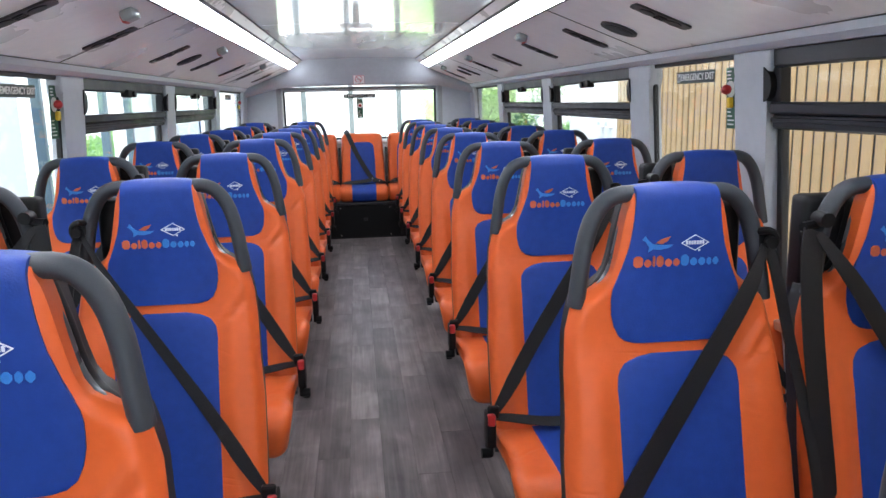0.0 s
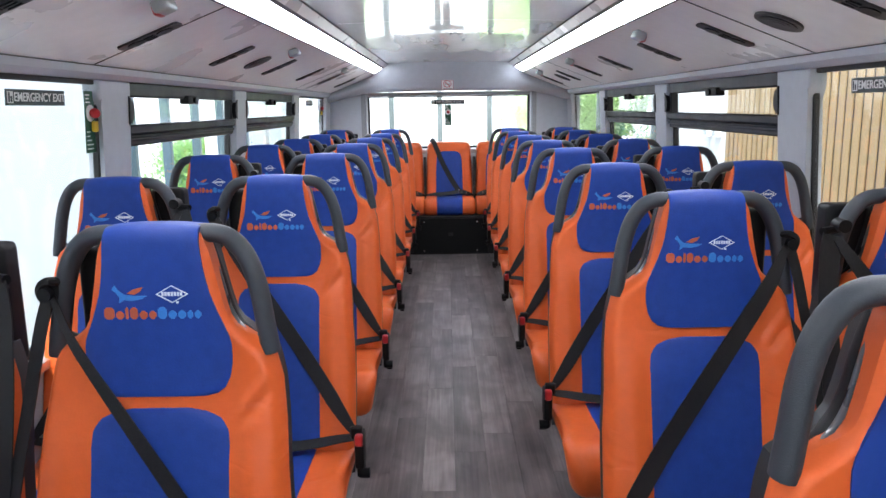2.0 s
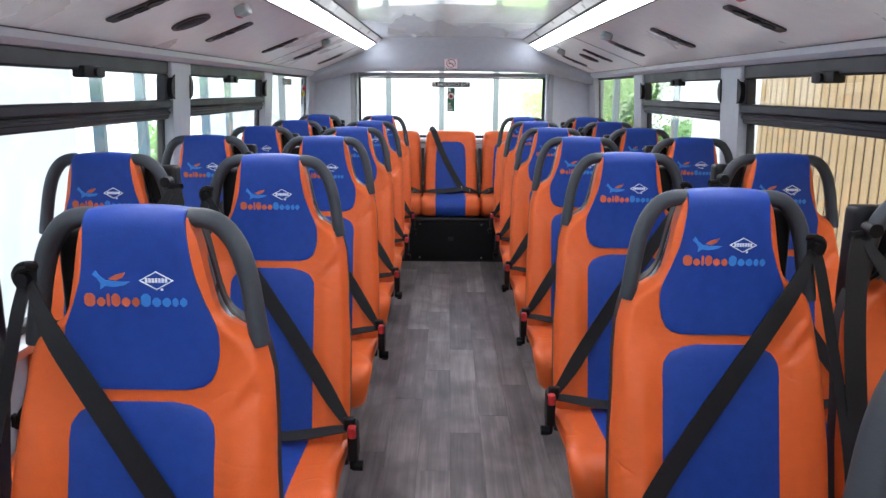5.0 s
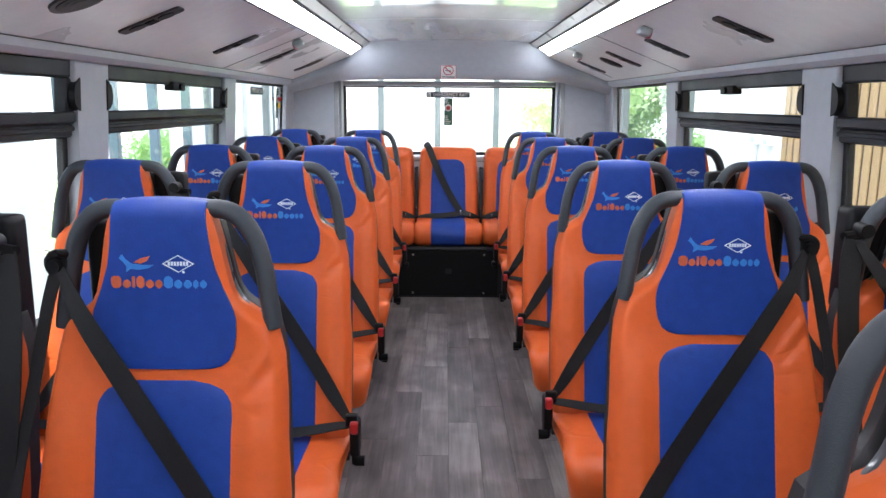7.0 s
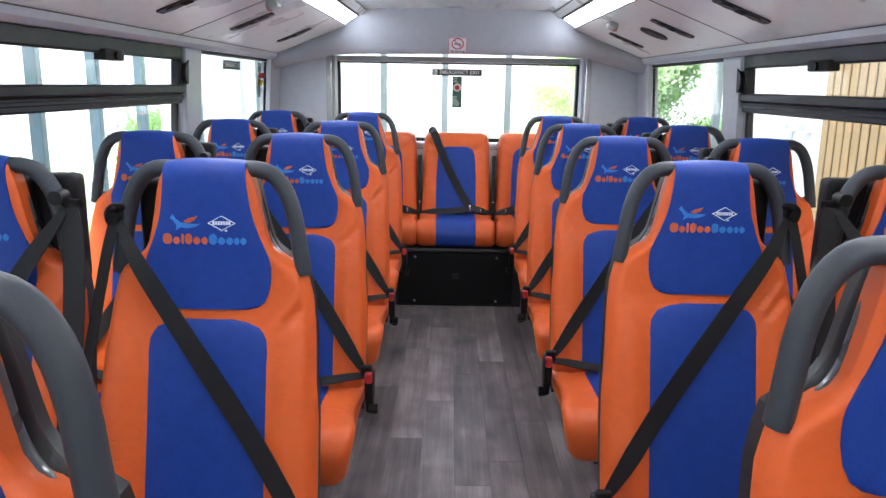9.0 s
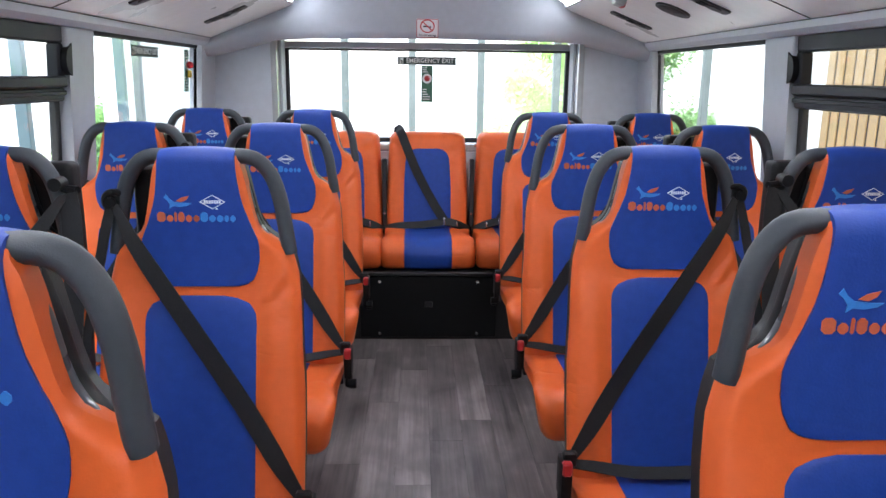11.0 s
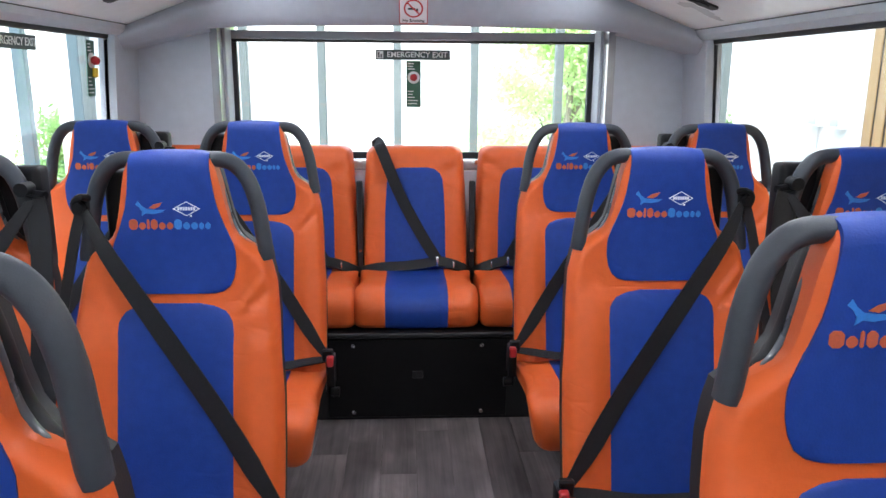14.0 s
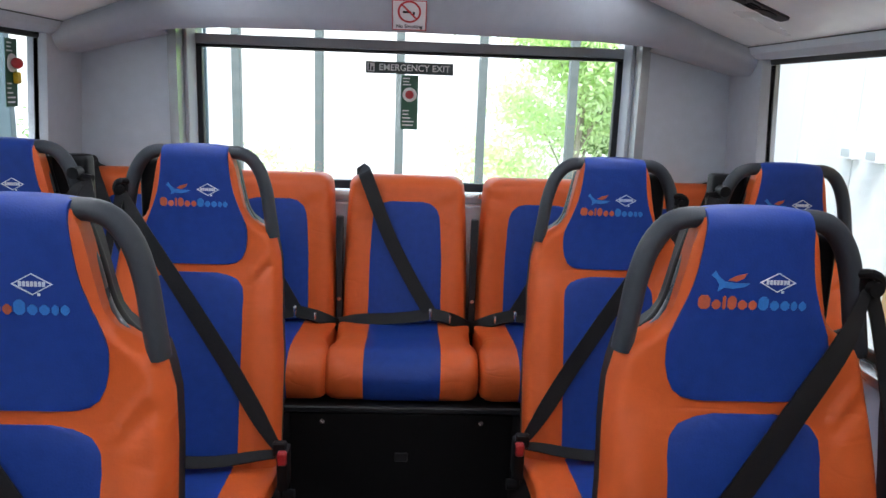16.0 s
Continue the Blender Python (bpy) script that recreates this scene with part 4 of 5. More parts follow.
    bm = box(bmesh.new(), *sorted((s * -0.238, s * -0.212)), -0.185, -0.128, 0.352, 0.445, 0.008, 2)
    disc(bm, (s * -0.222, -0.15, 0.325), 0.014, (-s, 0, 0), 0.026, 12)
    disc(bm, (s * -0.222, -0.11, 0.30), 0.010, (-s, 0, 0), 0.02, 10)
    tube(bm, [(s * -0.225, -0.15, 0.37), (s * -0.222, -0.13, 0.31)], 0.012, 8, 2)
    buckle = part("buckle", bm, BLACK, seat, "black belt buckle on a stalk")
    bm = box(bmesh.new(), *sorted((s * -0.2355, s * -0.2145)), -0.190, -0.17, 0.416, 0.448, 0.004, 1)
    part("release_button", bm, REDPLAST, buckle, "red release button")
    bm = box(bmesh.new(), *sorted((s * -0.232, s * -0.20)), -0.165, -0.145, 0.425, 0.46, 0.004, 1)
    part("belt_tongue", bm, BLACK, seat, "black belt tongue")
    return seat


RIGHT_X, LEFT_X = (0.4965, 0.938), (-0.489, -0.93)
RIGHT_Y = [0.535, 1.336, 2.124, 2.95, 3.735, 4.53, 5.352, 6.11, 6.92]
LEFT_Y = [0.12, 0.945, 1.785, 2.65, 3.512, 4.352, 5.195, 6.04, 6.855]
ASIDE = {6.92: 0.011}
TALLER = {0.945: 0.004, 1.336: 0.008, 1.785: 0.004, 2.65: 0.004, 3.512: 0.010, 4.352: 0.008, 5.195: 0.003, 6.855: 0.007, 2.124: 0.004, 3.735: 0.005, 4.53: 0.003, 6.11: 0.001, 6.92: 0.001}
# how far the emblem is stitched below its usual height
LOWER = {1.785: 0.007, 2.65: 0.005, 4.352: 0.012, 5.195: 0.003, 6.04: 0.007, 4.53: 0.003}
for rows, xs, side in ((RIGHT_Y, RIGHT_X, 1), (LEFT_Y, LEFT_X, -1)):
    for x, shoulder, wide in ((xs[0], side, False), (xs[1], -side, True)):
        first = bus_seat(shoulder, "orange and blue leatherette bus seat beside the window, black three-point belt" if wide else "orange and blue leatherette bus seat on the aisle, black three-point belt", wide)
        first.matrix_world = pose(x, rows[0], 0)
        for y in rows[1:]:
            seat = copy_thing(first, pose(x + ASIDE.get(y, 0.0), y, 0) @ Matrix.Diagonal((1, 1, 1 + TALLER.get(y, 0.0), 1)))
            for panel in seat.children:
                if y == 1.785 and not wide and panel.name.startswith("shoulder_strap"):
                    # this belt hangs twisted, edge on
                    panel.data = bpy.data.meshes.new("twisted_strap")
                    twisted = shoulder_belt(shoulder, 0.170, 1.005, (0.011, 0.012, 0.017, 0.025, 0.033, 0.019))
                    twisted.to_mesh(panel.data)
                    twisted.free()
                    panel.data.materials.append(WEB)
                if panel.name.startswith("headrest_panel"):
                    for piece in panel.children:
                        piece.location.z -= LOWER.get(y, 0.0)


# ---- rear bench ----
bm = bmesh.new()
box(bm, -1.13, 1.13, 7.192, REAR_Y, -0.002, 0.335)
structure("bench_plinth", bm, STEELBLK, "black raised plinth under the rear bench", smooth=False)
kick = thing("kick_panel", "black glossy access panel with bright bolts below the rear bench", "panel", at=pose(0, 7.182, 0))
bm = box(bmesh.new(), -0.33, 0.33, 0.0, 0.008, 0.012, 0.318, 0.003, 1)
board = part("board", bm, PANELBLK, kick, "black board")
for x in (-0.235, 0.235):
    for z in (0.293, 0.032):
        bm = disc(bmesh.new(), (x, 0.001, z), 0.0075, (0, -1, 0), 0.005, 10)
        part("bolt", bm, CHROME, board, "bright bolt head")
bm = box(bmesh.new(), -0.02, 0.02, -0.004, 0.002, 0.165, 0.195, 0.003, 1)
part("recess_latch", bm, STEELBLK, board, "small black latch")
bm = bmesh.new()
box(bm, -1.12, 1.12, 7.172, 7.21, 0.322, 0.342, 0.005, 1)
structure("trim_bench", bm, STEELBLK, "dark worn metal edge strip of the plinth")

B_COVER = table([(0.40, 0.212), (0.60, 0.214), (0.80, 0.206), (0.90, 0.200), (0.94, 0.196), (0.955, 0.188), (0.963, 0.176), (0.968, 0.16)])
B_PANEL = table([(0.40, 0.125), (0.75, 0.121), (0.84, 0.112), (0.865, 0.10), (0.88, 0.08), (0.886, 0.055)])


def bench_lean(z):
    return -0.16 * (0.965 - z)


def bench_seat(s):
    seat = thing("bench_seat", "orange and blue leatherette rear bench seat with black belt", "bench seat", "rear bench seats")
    zs = [0.40 + 0.03 * i for i in range(13)] + [0.775 + 0.01 * i for i in range(15)] + [0.925, 0.94, 0.948, 0.955, 0.960, 0.964, 0.968]

    def face(x, z):
        e = max(0.0, 1 - (B_COVER(z) - abs(x)) / 0.026)
        k = max(0.0, (z - 0.935) / 0.033)
        return bench_lean(z) + 0.042 * e * e * e + 0.035 * k * k - 0.008 * math.exp(-((abs(x) - 0.165) / 0.03) ** 2) + 0.0018 * math.sin(z * 80 + x * 9) * (abs(x) > 0.12) + 0.0022 * math.sin(90 * (z - 0.7 * abs(x)) + 2 * x) * eased(z, 0.80, 0.90) * (1 - eased(z, 0.92, 0.955)) * eased(abs(x), 0.03, 0.12)
    part("back_cover", pad(bmesh.new(), zs, B_COVER, face, lambda z: bench_lean(z) + 0.075, 33), ORANGE, seat, "orange leatherette back cover with soft folds")
    zs = [0.42, 0.5, 0.6, 0.7, 0.8, 0.835, 0.85, 0.862, 0.872, 0.88, 0.886]
    part("back_panel", pad(bmesh.new(), zs, B_PANEL, lambda x, z: bench_lean(z) - 0.010 + 0.008 * (abs(x) / B_PANEL(z)) ** 6, lambda z: bench_lean(z) + 0.02, 11), BLUE, seat, "blue leatherette centre panel")
    prof = [(0.0, 0.345), (0.0, 0.46), (-0.06, 0.478), (-0.2, 0.484), (-0.32, 0.494), (-0.40, 0.492), (-0.452, 0.468), (-0.475, 0.43), (-0.472, 0.385), (-0.45, 0.352), (-0.38, 0.345), (-0.2, 0.345)]
    part("cushion", cushion_mesh(bmesh.new(), 0.222, prof, 0, 0.035), ORANGE, seat, "orange cushion bolsters with rounded front")
    part("cushion_panel", cushion_mesh(bmesh.new(), 0.118, prof, 0.003, 0.006, 9), BLUE, seat, "blue cushion centre strip")
    part("shoulder_strap", ribbon(bmesh.new(), [(s * -0.155, 0.10, 0.955), (s * -0.150, 0.02, 0.985), (s * -0.128, -0.035, 0.945), (s * -0.06, -0.062, 0.78), (s * 0.02, -0.085, 0.63), (s * 0.088, -0.115, 0.522)], 0.046, 0.003, (0, -1, 0.1)), WEB, seat, "black diagonal shoulder belt")
    part("lap_strap", ribbon(bmesh.new(), [(s * -0.225, -0.08, 0.47), (s * -0.15, -0.105, 0.492), (s * -0.02, -0.112, 0.502), (s * 0.09, -0.118, 0.52)], 0.040, 0.003, (0, -0.8, 0.6)), WEB, seat, "black lap belt")
    bm = ribbon(bmesh.new(), [(s * 0.09, -0.118, 0.52), (s * 0.15, -0.115, 0.505), (s * 0.20, -0.10, 0.48), (s * 0.225, -0.08, 0.46)], 0.040, 0.016, (0, -0.8, 0.6), 10)
    buckle = part("buckle", bm, BLACK, seat, "black belt buckle and strap")
    part("tongue", box(bmesh.new(), *sorted((s * 0.083, s * 0.093)), -0.135, -0.118, 0.502, 0.540, 0.003, 1), CHROME, buckle, "bright steel belt tongue")
    part("clasp", box(bmesh.new(), *sorted((s * 0.150, s * 0.158)), -0.130, -0.112, 0.492, 0.52, 0.003, 1), CHROME, buckle, "bright steel clasp edge")
    return seat


for first_x, rest, hand in ((-0.004, (-0.455, -0.91), 1), (0.458, (0.91,), -1)):
    proto = bench_seat(hand)
    proto.matrix_world = pose(first_x, 7.655, 0)
    for x in rest:
        copy_thing(proto, pose(x, 7.655, 0))
for x in (-0.228, 0.228, -0.683, 0.683):
    post = thing("belt_post", "grey steel belt post between the bench seats", "post", "belt posts", pose(x, 7.60, 0.335))
    part("bar", box(bmesh.new(), -0.012, 0.012, 0.0, 0.03, 0.0, 0.5, 0.004, 1), SHELL, post)
    part("screw", disc(bmesh.new(), (0.0, -0.001, 0.215), 0.007, (0, -1, 0), 0.004, 10), CHROME, post, "bright screw")
bm = bmesh.new()
box(bm, -1.1, 1.1, 7.755, 7.80, 0.868, 0.905, 0.008)
structure("trim_rear_rail", bm, ALU, "bright metal rail behind the bench backs")


# ---- cove fittings ----
COVE_D = Vector((0.431, 0, -0.1695)).normalized()
COVE_N = Vector((-0.1695, 0, -0.431)).normalized()


def cove_pose(side, x, y):
    """A frame on the underside of the cove: x down the slope outwards, y along the bus, z out of the panel."""
    z = 1.417 + 0.1695 / 0.431 * (1.088 - x)
    if side > 0:
        ex, ez = COVE_D, COVE_N
    else:
        ex, ez = Vector((-COVE_D.x, 0, COVE_D.z)), Vector((-COVE_N.x, 0, COVE_N.z))
    ey = ez.cross(ex)
    m = Matrix((ex, ey, ez)).transposed().to_4x4()
    m.translation = (side * x, y, z)
    return m


def slot_outline(half, w, r, n=5):
    pts = []
    for cx, cy, a0 in ((half - r, w - r, 0), (-half + r, w - r, 90), (-half + r, -w + r, 180), (half - r, -w + r, 270)):
        for i in range(n):
            a = radians(a0 + 90 * i / (n - 1))
            pts.append((cx + r * math.cos(a), cy + r * math.sin(a)))
    return pts


def air_vent():
    v = thing("air_vent", "dark slotted air vent set in the white cove panel", "air vent", "cove air vents")
    bm = prism(bmesh.new(), slot_outline(0.095, 0.032, 0.014), "z", 0.0, 0.006)
    plate = part("bezel", bm, VENT, v, "dark oblong bezel", smooth=False)
    for cx in (-0.045, 0.045):
        bm = disc(bmesh.new(), (cx, 0, 0.006), 0.025, (0, 0, 1), 0.003, 16)
        part("nozzle", bm, BLACK, plate, "round black nozzle")
    bm = bmesh.new()
    for k in range(3):
        box(bm, -0.015, 0.015, -0.019 + k * 0.016, -0.012 + k * 0.016, 0.006, 0.010)
    part("slats", bm, BLACK, plate, "small black slats", smooth=False)
    return v


def speaker():
    v = thing("speaker_grille", "dark round speaker grille set in the cove panel", "speaker", "cove speakers")
    part("grille", disc(bmesh.new(), (0, 0, 0), 0.066, (0, 0, 1), 0.007, 24), VENT, v, smooth=False)
    bm = bmesh.new()
    for r in (0.052, 0.036, 0.02):
        disc(bm, (0, 0, 0.007), r, (0, 0, 1), 0.002 + (0.06 - r) * 0.04, 20)
    part("cone", bm, BLACK, v, "black ribbed cone", smooth=False)
    return v


def bell_box():
    v = thing("bell_push", "pale grey plastic bell push with a red lens on the cove", "bell push", "cove bell pushes")
    part("body", box(bmesh.new(), -0.024, 0.024, -0.033, 0.033, 0.0, 0.034, 0.012, 3), BELLGREY, v, "pale grey rounded body")
    part("lens", box(bmesh.new(), 0.012, 0.0265, -0.026, 0.026, 0.012, 0.0355, 0.006, 2), REDPLAST, v, "red lens")
    return v


FITTINGS = {
    1: (air_vent, [(0.871, y) for y in (0.75, 1.55, 2.355, 3.115, 3.87, 4.69, 5.48, 6.24, 7.08)]),
    2: (speaker, [(0.874, y) for y in (2.73, 6.54)]),
    3: (bell_box, [(0.725, y) for y in (0.9, 3.61, 5.26, 6.72)]),
}
FITTINGS_L = {
    1: [(0.871, y) for y in (0.60, 1.40, 2.155, 2.86, 3.70, 4.55, 5.43, 6.215, 7.06)],
    2: [(0.874, y) for y in (4.12,)],
    3: [(0.725, y) for y in (0.9, 2.57, 4.19, 5.95)],
}
for key, (build, right) in FITTINGS.items():
    first = build()
    placed = False
    for side, spots in ((1, right), (-1, FITTINGS_L[key])):
        for x, y in spots:
            if not placed:
                first.matrix_world = cove_pose(side, x, y)
                placed = True
            else:
                copy_thing(first, cove_pose(side, x, y))


# ---- signs ----
def facing(side, y, z, x):
    """A sign's frame on a side window: x reads along the text, y up, z towards the saloon."""
    ey = Vector((-side * SIDE_LEAN, 0, 1)).normalized()
    ex = Vector((0, -side, 0))
    ez = ex.cross(ey)
    m = Matrix((ex, ey, ez)).transposed().to_4x4()
    m.translation = (x + side * SIDE_LEAN * (1.39 - z), y, z)
    return m


def exit_sign(m, length=0.31, height=0.044):
    s = thing("exit_sign", "dark sign with white emergency exit lettering stuck on the window glass", "sign", "emergency exit signs", m)
    part("plate", box(bmesh.new(), -length / 2, length / 2, -height / 2, height / 2, 0.0, 0.002), SIGNDARK, s, smooth=False)
    lettering("EMERGENCY EXIT", 0.0235, WHITEINK, s, pose(0.018, 0, 0.0025))
    a, h = -length / 2 + 0.006, height * 0.36
    bm = box(bmesh.new(), a, a + 0.026, -h, h, 0.002, 0.003)
    icon = part("pictogram", bm, WHITEINK, s, "white pictogram square", smooth=False)
    bm = box(bmesh.new(), a + 0.004, a + 0.010, -h + 0.003, h - 0.003, 0.003, 0.0036)
    box(bm, a + 0.014, a + 0.021, -h + 0.003, 0.003, 0.003, 0.0036)
    part("door_mark", bm, SIGNDARK, icon, smooth=False)
    return s


def hammer_label(m, height=0.20, hammer=True):
    s = thing("hammer_label", "green instruction label with a red hammer knob on the glass", "label", "hammer labels", m)
    w = 0.031
    plate = part("plate", box(bmesh.new(), -w, w, -height / 2, height / 2, 0.0, 0.002), GREENLBL, s, "green label", smooth=False)
    rng = random.Random(4)
    rows = [height / 2 - 0.012 - k * 0.011 for k in range(3)] + [-0.03 - k * 0.013 for k in range(5)]
    for z in rows:
        part("writing_bar", box(bmesh.new(), -w + 0.006, -w + 0.006 + rng.uniform(0.02, 0.045), z - 0.0022, z + 0.0022, 0.002, 0.0026), WHITEINK, plate, "pale bar of small writing", smooth=False)
    part("ring", disc(bmesh.new(), (0, 0.028, 0.0025), 0.026, (0, 0, 1), 0.003, 20), WHITEINK, s, "white ring", smooth=False)
    bm = bmesh.new()
    bmesh.ops.create_uvsphere(bm, u_segments=14, v_segments=9, radius=0.016)
    bmesh.ops.translate(bm, verts=bm.verts, vec=(0, 0.028, 0.018))
    part("knob", bm, REDPLAST, s, "round red knob")
    if hammer:
        part("hammer", box(bmesh.new(), 0.0, 0.022, -0.03, 0.004, 0.004, 0.02, 0.006, 2), YELLOW, s, "yellow hammer head")
    return s


exit_sign(facing(1, 2.672, 1.329, GLASS_X - 0.004), 0.296, 0.042)
exit_sign(facing(-1, 2.70, 1.329, -GLASS_X + 0.004), 0.296, 0.042)
exit_sign(facing(-1, 6.80, 1.337, -GLASS_X + 0.004), 0.296, 0.042)
hammer_label(facing(1, 2.41, 1.255, GLASS_X - 0.004), 0.19)
hammer_label(facing(-1, 3.0, 1.258, -GLASS_X + 0.004), 0.19)
hammer_label(facing(-1, 7.34, 1.266, -GLASS_X + 0.004), 0.19)
exit_sign(pose(-0.008, GLASS_Y - 0.005, 1.335, 90, 0, 0), 0.318, 0.042)
hammer_label(pose(-0.006, GLASS_Y - 0.005, 1.213, 90, 0, 0), 0.195, False)

nosmoke = thing("no_smoking_sign", "white square no smoking sign with red ring above the rear window", "sign", at=pose(-0.010, 7.5115, 1.482, 121.8, 0, 0))
part("plate", box(bmesh.new(), -0.053, 0.053, -0.049, 0.049, 0.0, 0.002), WHITEPL, nosmoke, "white plate", smooth=False)
bm = bmesh.new()
for a, b in ((-1, -0.95), (0.95, 1)):
    box(bm, a * 0.053, b * 0.053, -0.049, 0.049, 0.002, 0.0026)
    box(bm, -0.05, 0.05, a * 0.049, b * 0.049, 0.002, 0.0026)
n = 32
ro, ri = 0.036, 0.030
vs = []
for i in range(n):
    c, s_ = math.cos(2 * math.pi * i / n), math.sin(2 * math.pi * i / n)
    vs.append((bm.verts.new((ro * c, 0.012 + ro * s_, 0.003)), bm.verts.new((ri * c, 0.012 + ri * s_, 0.003))))
for i in range(n):
    a, b = vs[i], vs[(i + 1) % n]
    bm.faces.new((a[0], b[0], b[1], a[1]))
k = 0.0215
vv = [bm.verts.new(p) for p in ((-k - 0.002, 0.012 + k - 0.002, 0.0034), (-k + 0.002, 0.012 + k + 0.002, 0.0034), (k + 0.002, 0.012 - k + 0.002, 0.0034), (k - 0.002, 0.012 - k - 0.002, 0.0034))]
bm.faces.new(vv)
part("red_ring", bm, REDINK, nosmoke, "red ring with a slash and border", smooth=False)
bm = box(bmesh.new(), -0.02, 0.006, 0.007, 0.014, 0.002, 0.0026)
box(bm, 0.010, 0.017, 0.002, 0.012, 0.002, 0.0026)
part("cigarette", bm, BLACK, nosmoke, "black cigarette mark", smooth=False)
lettering("No Smoking", 0.012, BLACK, nosmoke, pose(0, -0.0365, 0.0025))


# ---- outside ----
GROUND = -2.2
bm = bmesh.new()
n = 24
ring = [bm.verts.new((900 * math.cos(2 * math.pi * i / n), 900 * math.sin(2 * math.pi * i / n), GROUND)) for i in range(n)]
bm.faces.new(ring)
structure("ground", bm, CONCRETE, "pale concrete yard around the bus", smooth=False)

# timber wall of upright boards
twall = tagged(new("timber_wall"), "pale upright timber boarded wall beside the bus", "wall", kind="structure")
bm = box(bmesh.new(), 3.612, 3.90, -7.4, 10.49, GROUND, 5.2)
part("backing", bm, BATTEN, twall, "dark backing in the gaps", smooth=False)
bm = box(bmesh.new(), 3.60, 3.611, -0.0535, 0.0535, GROUND, 5.2)
b0 = part("board", bm, BOARD, twall, smooth=False)
b0.location = (0, 10.425, 0)
y = 10.425
rng = random.Random(7)
while y > -7.2:
    y -= 0.146
    o = new("board", b0.data)
    o.parent = twall
    o.location = (rng.uniform(-0.003, 0.0), y + rng.uniform(-0.003, 0.003), 0)

# white building wall past the timber, with two small lamps
wwall = tagged(new("white_building"), "bright white rendered building wall", "building")
for y0, y1 in ((10.51, 11.19), (11.2, 12.09), (12.1, 13.0)):
    part("wall_panel", box(bmesh.new(), 3.64, 4.1, y0, y1, GROUND, 6.0, 0.004, 1), RENDERW, wwall)
for y in (11.18, 10.83):
    lamp = thing("wall_lamp", "small pale box lamp fixed to the white building wall", "lamp", "outside lamps", pose(3.64, y, 0.885))
    part("body", box(bmesh.new(), -0.075, 0.003, -0.09, 0.09, -0.05, 0.05, 0.008, 2), WHITEPL, lamp)
    part("lens", box(bmesh.new(), -0.081, -0.0755, -0.065, 0.065, -0.034, 0.034, 0.002, 1), BELLGREY, lamp, "grey lens")
lwall = tagged(new("white_annex"), "bright white rendered building wall", "building")
for y0, y1 in ((-7.0, -0.01), (0.0, 9.72)):
    part("wall", box(bmesh.new(), -4.5, -4.05, y0, y1, GROUND, 6.0, 0.004, 1), RENDERW, lwall)
for x0, y0, y1 in ((-4.12, 14.62, 17.8), (-4.05, 17.81, 20.1)):
    part("wall_end", box(bmesh.new(), -4.5, x0, y0, y1, GROUND, 6.0, 0.004, 1), RENDERW, lwall)

# steel posts along the side and behind the bus
for x, y, mat, w in [(-4.1, yy, POSTBLUE, 0.125) for yy in (10.4, 11.65, 12.95, 14.3, 20.25)] + [(xx, 12.0, POSTGREY, 0.075) for xx in (-3.04, -2.3, -1.57, -0.84, -0.12, 0.62, 1.44, 2.26, 3.08)]:
    p = thing("steel_post", "blue-grey square steel post outside" if mat is POSTBLUE else "pale grey square steel post outside", "post", "steel posts", pose(x, y, GROUND))
    part("shaft", box(bmesh.new(), -w / 2, w / 2, -0.05, 0.05, 0.012, 8.0, 0.006, 1), mat, p, smooth=False)
    part("base_plate", box(bmesh.new(), -0.14, 0.14, -0.14, 0.14, 0.0, 0.014), mat, p, smooth=False)


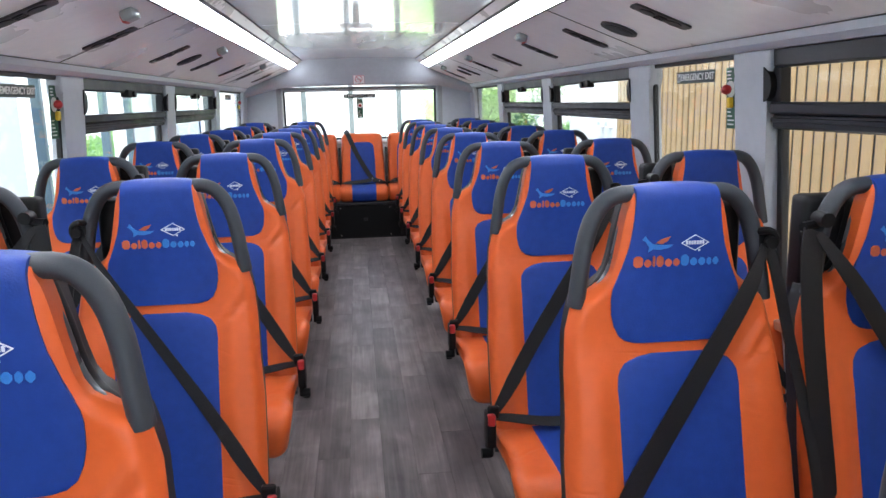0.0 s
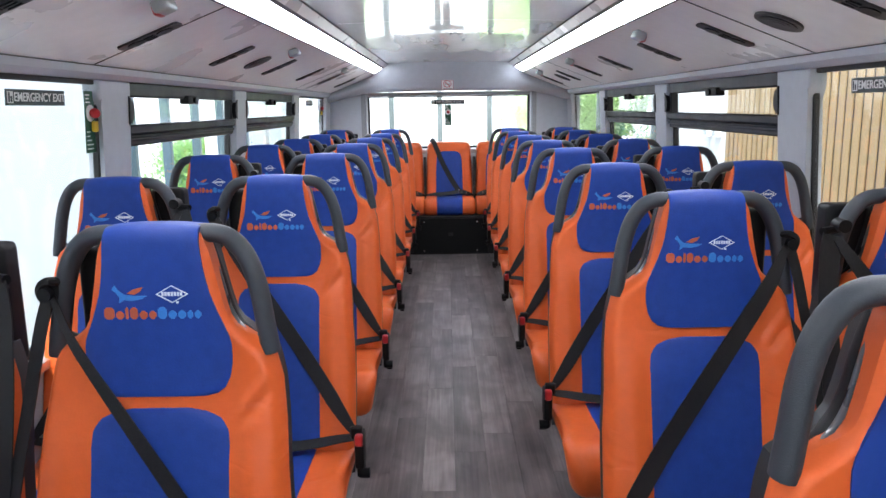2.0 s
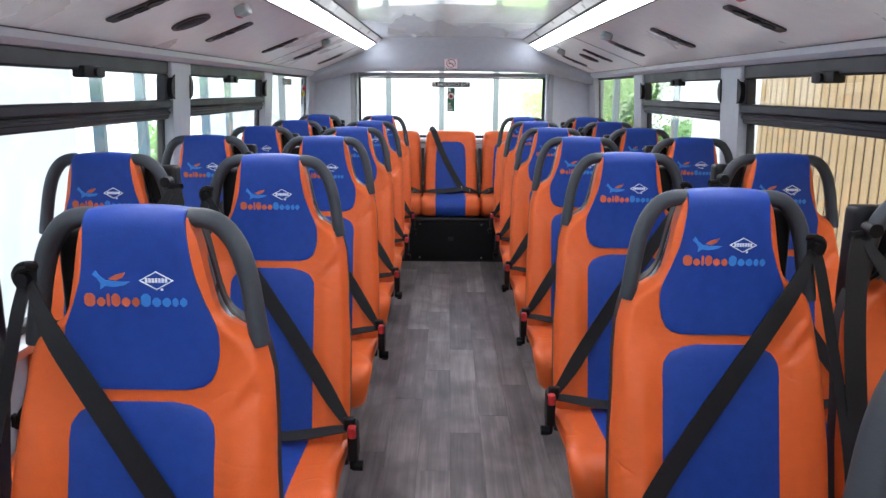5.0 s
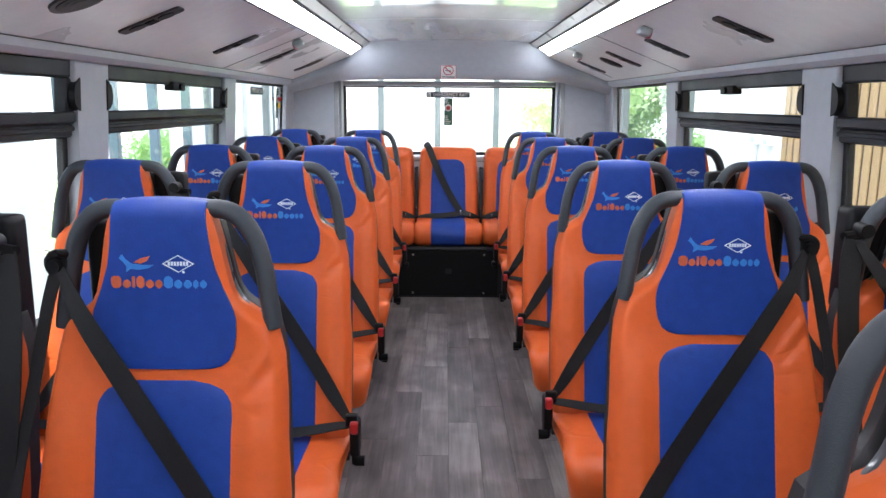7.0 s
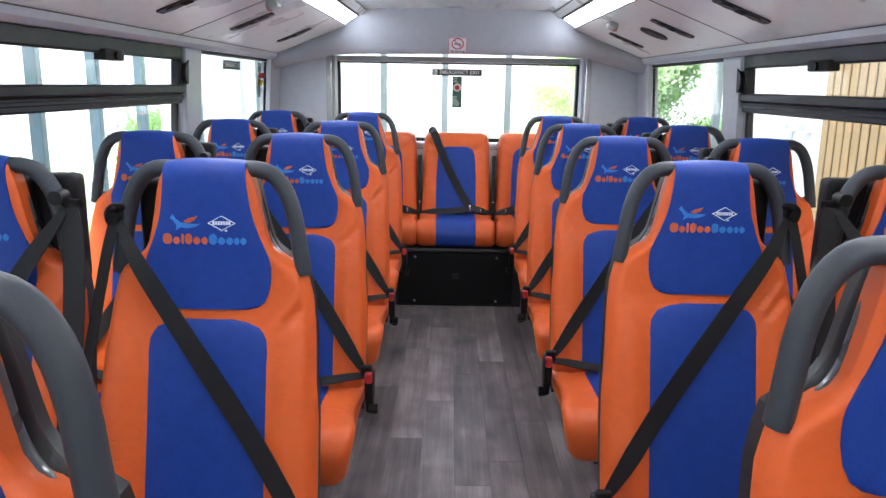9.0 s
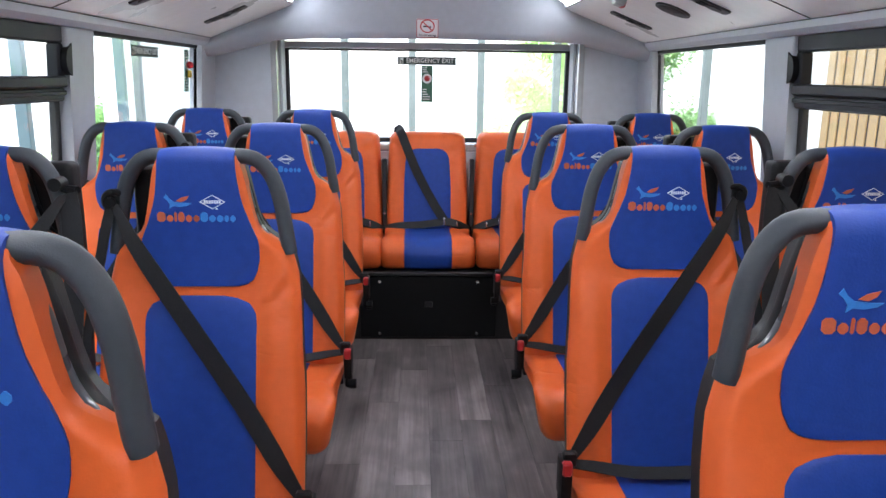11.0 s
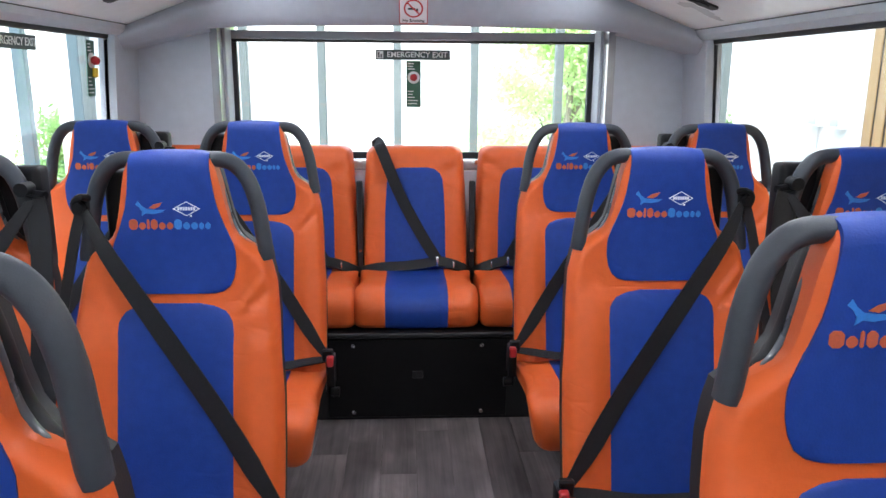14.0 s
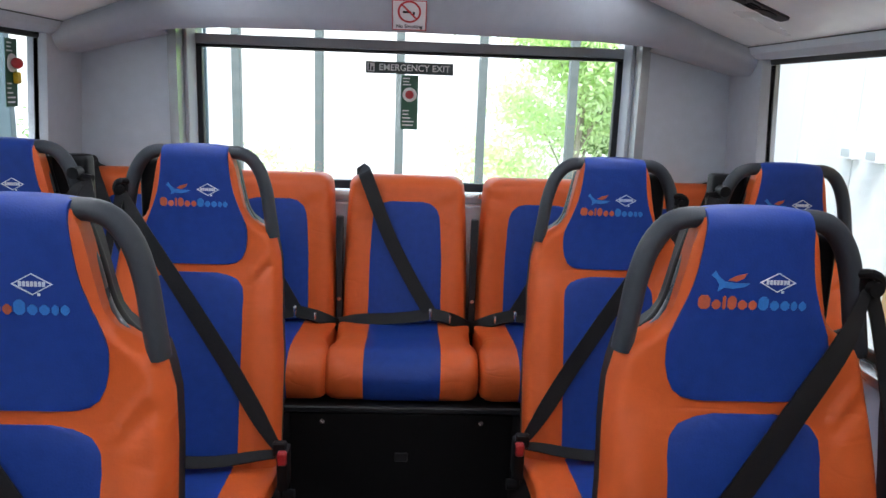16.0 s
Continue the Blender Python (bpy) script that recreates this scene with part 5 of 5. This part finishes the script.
# trees
def tree(x, y, height, spread, seed, leaf, label, z0=GROUND, leaves=2600):
    rng = random.Random(seed)
    t = thing("tree", label, "tree", "trees", pose(x, y, z0))
    bm = bmesh.new()
    tips = []
    trunk = [Vector((0, 0, 0)), Vector((rng.uniform(-.1, .1), rng.uniform(-.1, .1), height * 0.35)), Vector((rng.uniform(-.2, .2), rng.uniform(-.2, .2), height * 0.8))]
    pts = curve_points(trunk, 9)

    def limb(pts, r0, r1):
        rings = []
        for i, p in enumerate(pts):
            d = (pts[min(i + 1, len(pts) - 1)] - pts[max(i - 1, 0)]).normalized()
            u = d.orthogonal().normalized()
            v = d.cross(u)
            r = r0 + (r1 - r0) * i / (len(pts) - 1)
            rings.append([bm.verts.new(p + (u * math.cos(a * 1.0472) + v * math.sin(a * 1.0472)) * r) for a in range(6)])
        for a, b in zip(rings, rings[1:]):
            for i in range(6):
                bm.faces.new((a[i], a[(i + 1) % 6], b[(i + 1) % 6], b[i]))
    limb(pts, 0.12, 0.03)
    for k in range(16):
        base = pts[rng.randrange(3, 9)]
        a = rng.uniform(0, 6.283)
        out = Vector((math.cos(a), math.sin(a), 0)) * spread * rng.uniform(0.45, 1.0)
        tip = base + out + Vector((0, 0, rng.uniform(0.1, 0.35) * height))
        mid = (base + tip) / 2 + Vector((0, 0, 0.2))
        limb(curve_points([base, mid, tip], 6), 0.022, 0.006)
        tips += [tip, mid, (mid + tip) / 2]
    part("trunk", bm, BARK, t, "brown trunk and limbs")
    bm = bmesh.new()
    verts, faces = [], []
    for k in range(leaves):
        c = rng.choice(tips) + Vector((rng.gauss(0, 1), rng.gauss(0, 1), rng.gauss(0, 0.8))) * spread * 0.17
        u = Vector((rng.gauss(0, 1), rng.gauss(0, 1), rng.gauss(0, 1))).normalized()
        v = u.orthogonal().normalized()
        s = rng.uniform(0.025, 0.065)
        i = len(verts)
        verts += [c - u * s, c + v * s * 0.55, c + u * s, c - v * s * 0.55]
        faces.append((i, i + 1, i + 2, i + 3))
    me = bpy.data.meshes.new("crown")
    me.from_pydata(verts, [], faces)
    me.materials.append(leaf)
    ob = new("crown", me)
    ob.parent = t
    ob["label"] = "loose crown of small leaves"
    bm.free()
    return t


tree(2.75, 17.5, 5.4, 1.8, 1, LEAFY, "leafy yellow-green tree behind the bus", leaves=42000)
tree(3.75, 18.6, 6.2, 1.2, 2, LEAF, "leafy green tree beside the white building", leaves=30000)
tree(5.8, 18.0, 2.4, 1.2, 3, LEAF, "low leafy green bush beside the white building", leaves=20000)
tree(-2.2, 19.0, 2.0, 0.8, 4, LEAFY, "small leafy bush behind the bus, its leaf colour bleached for glare", leaves=3500)
tree(-7.4, 16.5, 1.5, 1.6, 5, LEAFY, "leafy bush past the steel posts, its leaf colour bleached for glare", leaves=6000)
tree(-6.4, 21.0, 2.4, 1.7, 6, LEAF, "leafy green bush past the steel posts", leaves=26000)

# ---- floor planks ----
PW, PL = 0.117, 0.95
bm = box(bmesh.new(), -PW / 2 + 0.0005, PW / 2 - 0.0005, -PL / 2 + 0.0005, PL / 2 - 0.0005, -0.003, 0.0)
mesh_plank = None
rng = random.Random(11)
col = 0
x = 0.05 - PW * 11
while x < 1.13:
    off = (0.0, 0.34, 0.66, 0.17, 0.52, 0.83)[col % 6] * PL
    y = FRONT_Y + PL / 2 + off - PL
    while y - PL / 2 < 7.18:
        if y - PL / 2 >= FRONT_Y - 0.02 and y + PL / 2 <= 7.23 + PL:
            if mesh_plank is None:
                o = part("plank", bm, PLANK, floor, smooth=False)
                mesh_plank = o.data
            else:
                o = new("plank", mesh_plank)
                o.parent = floor
            o.location = (x, y, 0)
        y += PL
    x += PW
    col += 1
